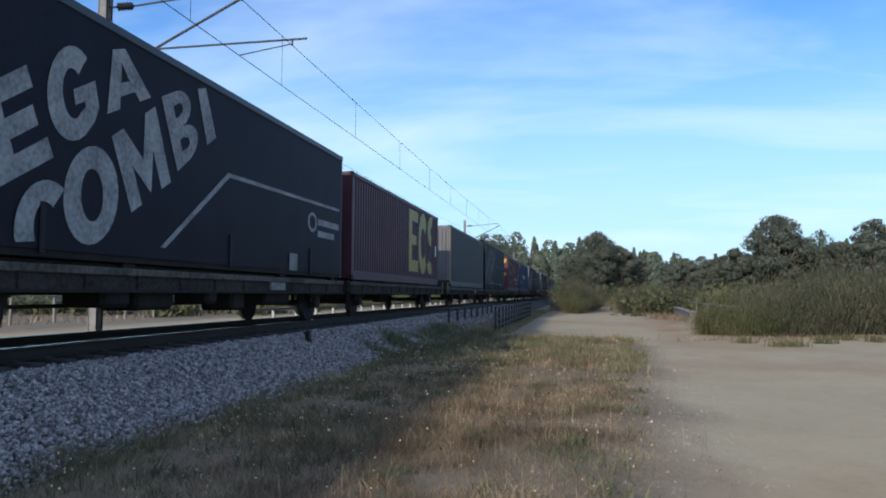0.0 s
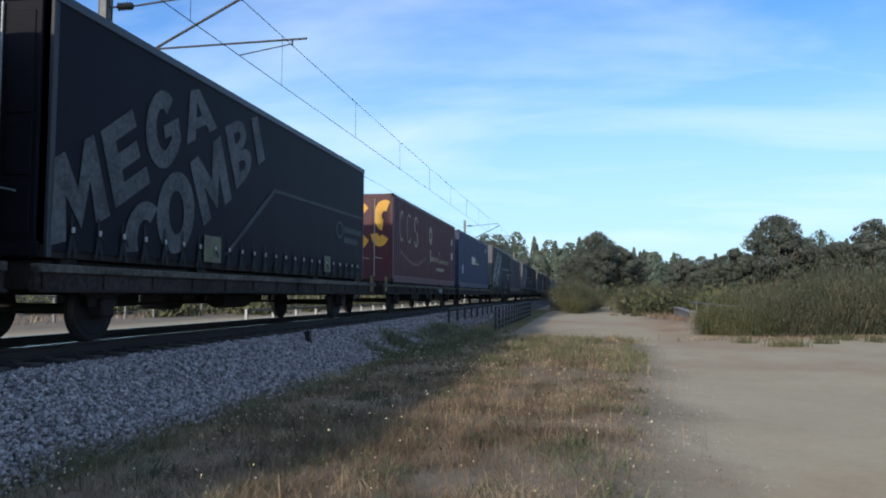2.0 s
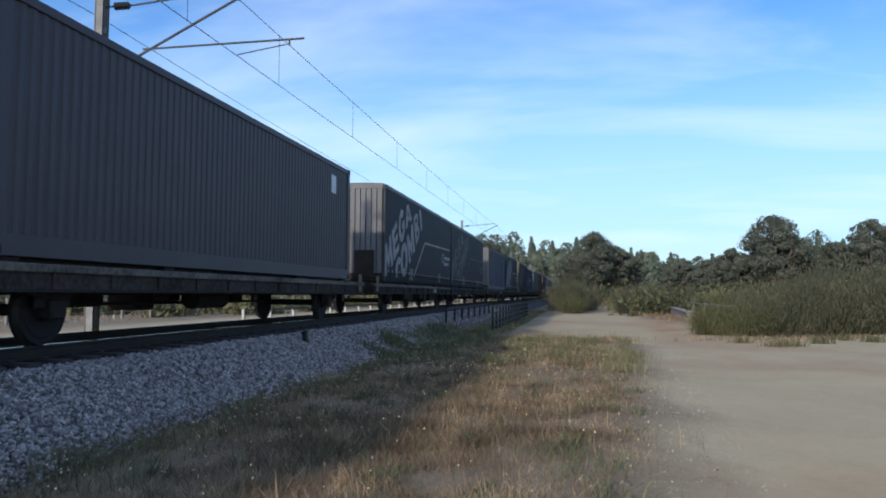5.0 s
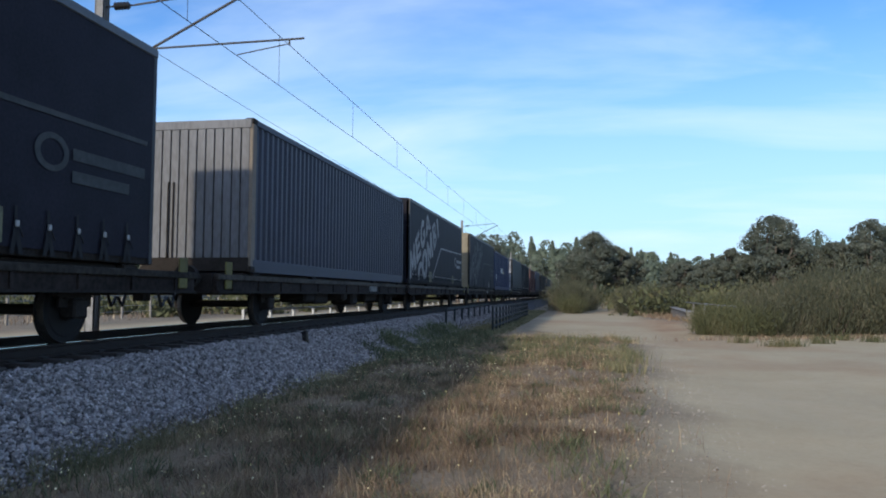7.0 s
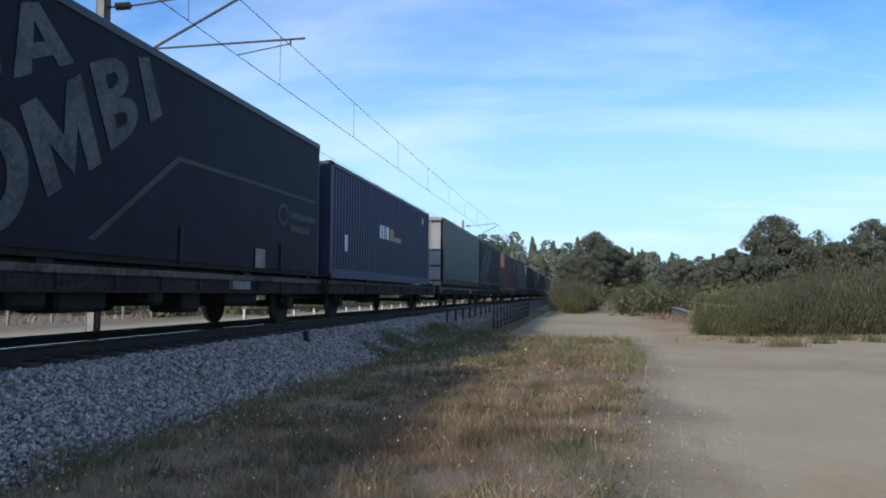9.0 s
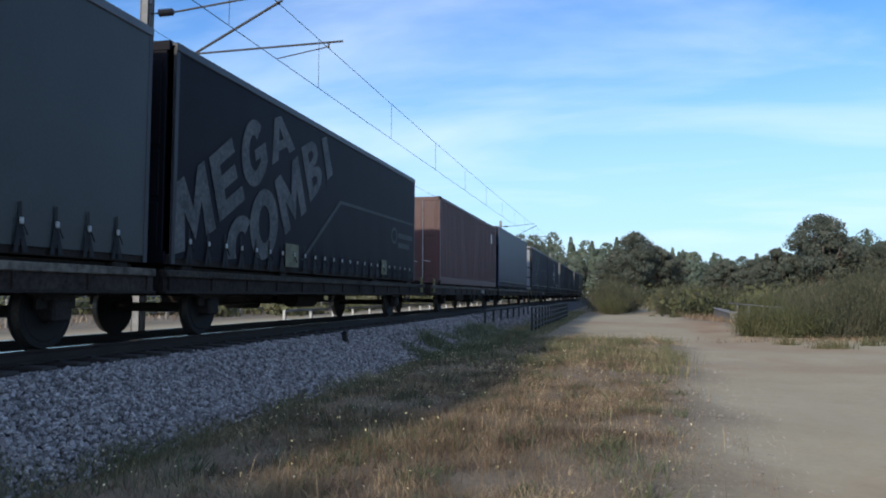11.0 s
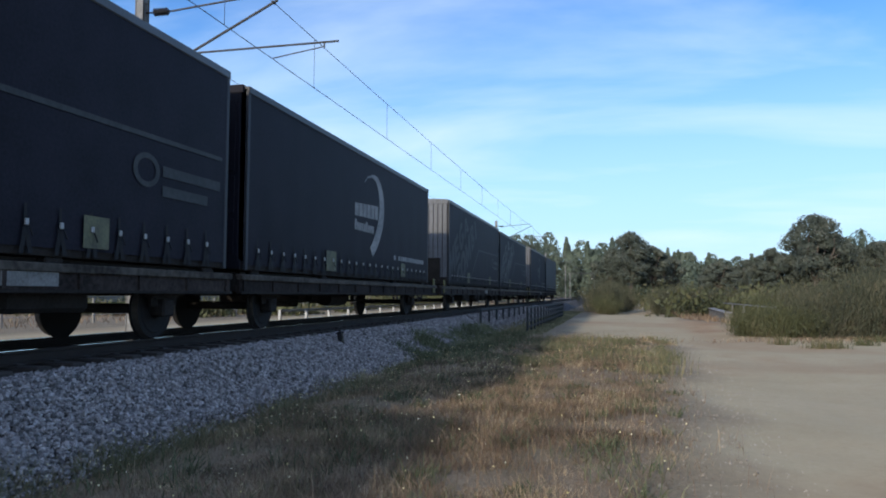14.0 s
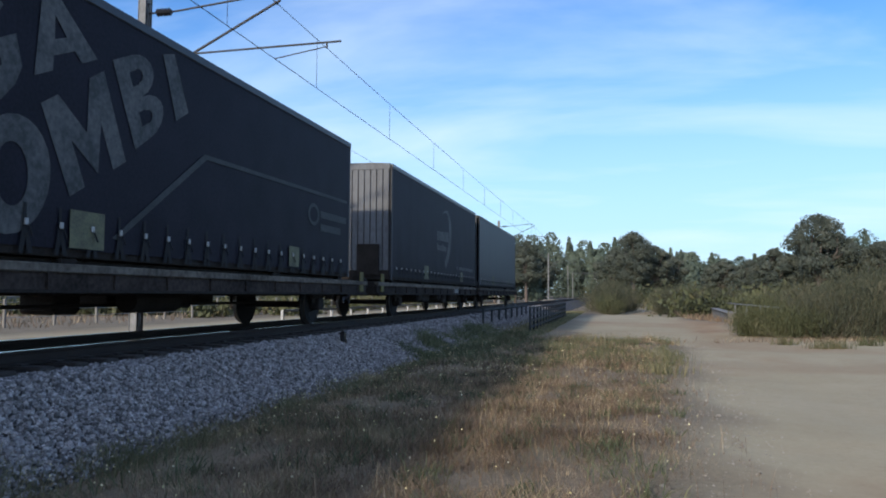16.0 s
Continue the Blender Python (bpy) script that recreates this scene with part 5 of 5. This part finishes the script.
BUSHES = [broom_bush(31, 2.7, 1.5, 7500, BROOM, "tall feathery olive broom shrub at the sand's edge"),
          broom_bush(32, 2.2, 1.4, 6500, BROOM, "rounded olive-brown shrub at the sand's edge"),
          broom_bush(33, 1.7, 1.2, 5000, HEATH, "low dark green shrub among dry grass")]
rng = np.random.default_rng(77)
SPOTS = [(12.1, 32.7, 1.3, 2), (12.8, 33.4, 1.45, 2), (12.9, 31.9, 1.3, 2), (13.8, 32.3, 1.45, 2), (14.9, 32.8, 2.0, 1), (16.0, 33.6, 2.3, 0), (17.2, 34.4, 2.9, 0), (18.5, 35.4, 2.2, 1), (19.7, 36.2, 2.7, 0),
         (21.0, 37.2, 2.5, 0), (22.4, 38.2, 2.6, 1), (24.0, 39.4, 2.7, 0), (25.8, 40.6, 2.6, 1), (27.6, 42, 2.7, 0), (13.4, 34.2, 1.2, 2), (15.1, 35.2, 2.0, 1),
         (17.2, 36.6, 3.0, 0), (19.2, 38.4, 2.9, 0), (21.4, 40.2, 2.9, 0), (23.9, 42.2, 3.0, 1), (26.8, 44.5, 3.0, 0), (16.6, 39.5, 2.6, 1), (19.6, 42.5, 3.1, 0),
         (23.0, 45.5, 3.1, 0), (17.9, 47, 2.4, 1), (21.5, 50, 3.0, 1), (30.0, 44.5, 2.8, 0), (28.8, 49, 3.1, 1), (25.5, 53, 3.1, 0),
         # beside the path further on
         (6.3, 68, 2.0, 2), (6.7, 71, 3.0, 0), (6.2, 76, 3.2, 1), (7.3, 78, 2.8, 0), (7.8, 84, 2.4, 2), (6.0, 84, 3.2, 0), (6.6, 92, 3.5, 0),
         (11.3, 70, 2.4, 1), (12.4, 71.5, 2.7, 0), (13.6, 72.5, 2.6, 1), (14.8, 74, 2.6, 0), (16.0, 75, 2.5, 1), (12.0, 78, 2.5, 0), (14.0, 80, 2.8, 1), (17.5, 78, 2.7, 0),
         (16.6, 57, 2.0, 2), (18.3, 60, 2.2, 1), (20.3, 63, 2.5, 0), (18.4, 53.5, 2.0, 2), (22.8, 60, 2.7, 1), (26, 64, 3.0, 0), (30, 60, 3.2, 0), (33, 55, 3.0, 1)]
used = set()
for x, y, h, kind in SPOTS:
    src = BUSHES[kind]
    base = (2.7, 2.2, 1.7)[kind]
    k = h / base * rng.uniform(0.93, 1.07)
    m = pose(x, y, ground_height(x, y) - 0.02, 0, 0, rng.uniform(0, 360)) @ Matrix.Diagonal((k * rng.uniform(0.9, 1.15), k * rng.uniform(0.9, 1.15), k, 1))
    if kind not in used:
        used.add(kind)
        src.matrix_basis = m
    else:
        ob = copy_thing(src, Matrix())
        ob.matrix_basis = m


def scrub():
    """Low scrub and undergrowth in the distance, as one thing."""
    rng = np.random.default_rng(5)
    cs, us, ls, wsz = [], [], [], []
    for _ in range(900):
        y = 45 + 110 * rng.random() ** 1.2
        x = rng.uniform(-75, 100) * (0.45 + y / 200)
        if -8 < x < 5.6 or (along(PATH_LEFT, y) - 1.5 < x < along(PATH_RIGHT, y) + 1.2) or (y < 58 and x > 0) or (x < 0 and x > -16):
            continue
        h = rng.uniform(1.0, 2.6) * (0.7 + y / 170) * (0.55 if x < 0 and y < 90 else 1)
        n = int(110 + 60 * h)
        c = rng.normal(0, 1, (n, 3)) * np.array([h * 0.55, h * 0.55, h * 0.27]) + np.array([x, y, -0.9 + h * 0.45])
        c[:, 2] = np.maximum(c[:, 2], -0.85)
        cs.append(c); us.append(unit(rng.normal(0, 0.6, (n, 3)) + np.array([0, 0, 0.9])))
        ls.append(rng.uniform(0.3, 0.7, n)); wsz.append(rng.uniform(0.12, 0.28, n))
    v, f = cards(rng, np.concatenate(cs), np.concatenate(us), np.concatenate(ls), np.concatenate(wsz))
    tagged(soup("scrub", v, f, HEATH), "olive scrub and undergrowth before the woods", "scrub", kind="stuff")


scrub()


def gum_tree(seed, height, width, clumps, label):
    """A eucalyptus: pale forking trunk, limbs and hanging clumps of leaves with gaps between."""
    rng = np.random.default_rng(seed)
    ob = tagged(empty("gum_tree"), label, "tree", "gum trees before the woods")
    bm = bmesh.new()
    fork = Vector((rng.normal(0, 0.2), rng.normal(0, 0.2), height * 0.30))
    rod(bm, (0, 0, -0.3), fork, height * 0.026, height * 0.018, 8)
    cs, ns = [], []
    for i in range(clumps):
        a = 2.4 * i + rng.normal(0, 0.4)
        f = (i + rng.random()) / clumps
        rr = width * 0.5 * math.sqrt(max(0.0, 1 - (1.75 * f - 0.7) ** 2)) * rng.uniform(0.25, 1.0)
        tip = Vector((math.cos(a) * rr, math.sin(a) * rr, height * (0.36 + 0.56 * f)))
        mid = fork.lerp(tip, 0.55) + Vector(rng.normal(0, 0.25, 3))
        if i % 2 == 0:
            rod(bm, fork, mid, height * 0.011, height * 0.006, 6)
            rod(bm, mid, tip, height * 0.006, 0.02, 5)
        r = height * rng.uniform(0.036, 0.082)
        n = int(600 * (r / (0.08 * height)) ** 2)
        d = unit(rng.normal(size=(n, 3)))
        lump = 1 + 0.22 * np.sin(d[:, 0] * 7 + i) * np.sin(d[:, 1] * 6 + 2 * i) + rng.normal(0, 0.1, n)
        c = d * r * lump[:, None] * np.array([1.15, 1.15, 0.85]) + np.array(tip)
        cs.append(c); ns.append(d + np.array([0, 0, 0.15]))
    part("trunk", bm, M["bark"], ob)
    c = np.concatenate(cs)
    v, f = facing(rng, c, np.concatenate(ns), rng.uniform(0.16, 0.36, len(c)), rng.uniform(0.07, 0.15, len(c)))
    soup("crown", v, f, GUM, ob)
    return ob


GUMS = [gum_tree(1, 11.0, 6.0, 54, "tall rounded eucalyptus with a dense grey-green crown"),
        gum_tree(2, 10.0, 4.6, 40, "slender eucalyptus with an open grey-green crown"),
        gum_tree(3, 8.0, 5.6, 46, "broad low eucalyptus with a ragged crown")]
rng = np.random.default_rng(78)
STANDS = [(29.4, 93, 11.5, 0), (9.4, 118, 11.8, 0), (39.4, 92, 11.0, 1), (25.3, 96, 7.6, 2), (32.2, 96, 9.4, 0), (35.8, 94, 8.4, 1), (43.6, 95, 9.6, 0), (12.6, 121, 9.7, 2),
          (23.0, 99, 6.4, 2), (30.0, 99, 9.2, 1), (38.0, 99, 8.6, 2), (47.0, 94, 10.2, 1), (51.5, 97, 10.8, 0), (7.2, 124, 9.6, 2), (20.6, 106, 6.6, 2), (56, 99, 11, 0),
          (45.5, 103, 9, 2), (34, 103, 9.0, 0), (15.5, 126, 8.4, 2), (-9.2, 140, 12.4, 1), (-12.5, 150, 11.0, 0), (-8.4, 158, 10.2, 2), (-16.0, 146, 10.5, 1)]
used = set()
for x, y, h, kind in STANDS:
    src = GUMS[kind]
    k = h / (11.0, 10.0, 8.0)[kind]
    m = pose(x, y, -0.95, 0, 0, rng.uniform(0, 360)) @ Matrix.Diagonal((k * rng.uniform(1.0, 1.15), k * rng.uniform(1.0, 1.15), k, 1))
    if kind not in used:
        used.add(kind)
        src.matrix_basis = m
    else:
        copy_thing(src, Matrix()).matrix_basis = m


def woods():
    """The far edge of the woods, as one thing: crowns of many leaf clumps, some pointed."""
    rng = np.random.default_rng(9)
    cs, ns, ls, wd = [], [], [], []
    line = ((-140, 14.5), (-40, 15), (-12, 15.2), (0, 13.4), (17, 11.2), (25, 10.2), (34, 9.8), (39, 12), (59, 14.5), (140, 15))
    for row, (y, keep, step) in enumerate(((148, 0.72, 3.0), (160, 0.86, 2.8), (172, 1.0, 2.6), (190, 1.12, 3.4), (300, 1.45, 2.0), (340, 1.75, 2.2))):
        for x in np.arange(-135 if row else -60, 150, step) if row < 4 else np.arange(-75, 45, step):
            xx, yy = x + rng.normal(0, 1.2), y + rng.normal(0, 3)
            if (yy < 225 and abs(xx - TRACK_X) < 5.5) or (yy > 205 and abs(math.hypot(xx - TRACK_X + RADIUS, yy - BEND) - RADIUS) < 7):
                continue
            h = float(np.interp(xx * 170 / yy, [a for a, _ in line], [b for _, b in line])) * keep * rng.uniform(0.78, 1.08)
            pointed = rng.random() < 0.3
            if pointed:
                h *= 1.05
            n = 620 if row < 4 else 800
            f = rng.random(n) ** 0.8
            prof = (1 - f) ** 0.8 * 0.9 + 0.05 if pointed else np.sqrt(np.clip(1 - (2 * f - 0.85) ** 2 * 0.75, 0.05, 1))
            r = h * (0.14 if pointed else 0.21) * prof
            a = rng.uniform(0, 2 * math.pi, n)
            lump = 1 + 0.28 * np.sin(a * 3 + f * 11 + xx) * np.sin(f * 17 + a + yy) + rng.normal(0, 0.1, n)
            out = np.stack([np.cos(a), np.sin(a), 1.1 * (f - 0.35) + 0.5 * np.sin(f * 17 + a + yy)], 1)
            cs.append(np.stack([xx + np.cos(a) * r * lump, yy + np.sin(a) * r * lump, -0.9 + h * (0.04 + 0.96 * f)], 1)); ns.append(out)
            k = 1.0 if row < 4 else 1.7
            ls.append(k * rng.uniform(0.4, 0.95, n)); wd.append(k * rng.uniform(0.25, 0.55, n))
    v, f = facing(rng, np.concatenate(cs), np.concatenate(ns), np.concatenate(ls), np.concatenate(wd), 0.35)
    tagged(soup("woods", v, f, PINE), "dark green mixed woods along the horizon", "woods", kind="stuff")


woods()


def motions():
    times = [0.5 * i for i in range(33)]
    for i, wagon, load in zip(range(-2, 24), wagons, loads):
        walk(wagon, [(t, on_track(unit_start(i) - run(t) - LAG[t]) @ (TURN if i % 2 else Matrix())) for t in times])
        walk(load, [(t, on_track(unit_start(i) - run(t) - LAG[t])) for t in times])
        for part_ in [c for c in wagon.children if c.name.startswith("wheelset")]:
            y, way = part_.location.y, (-1 if i % 2 else 1)
            walk(part_, [(k / 30, pose(0, y, 0.463, math.degrees(way * run(k / 30) / 0.5), 0, 0)) for k in range(481)])


motions()
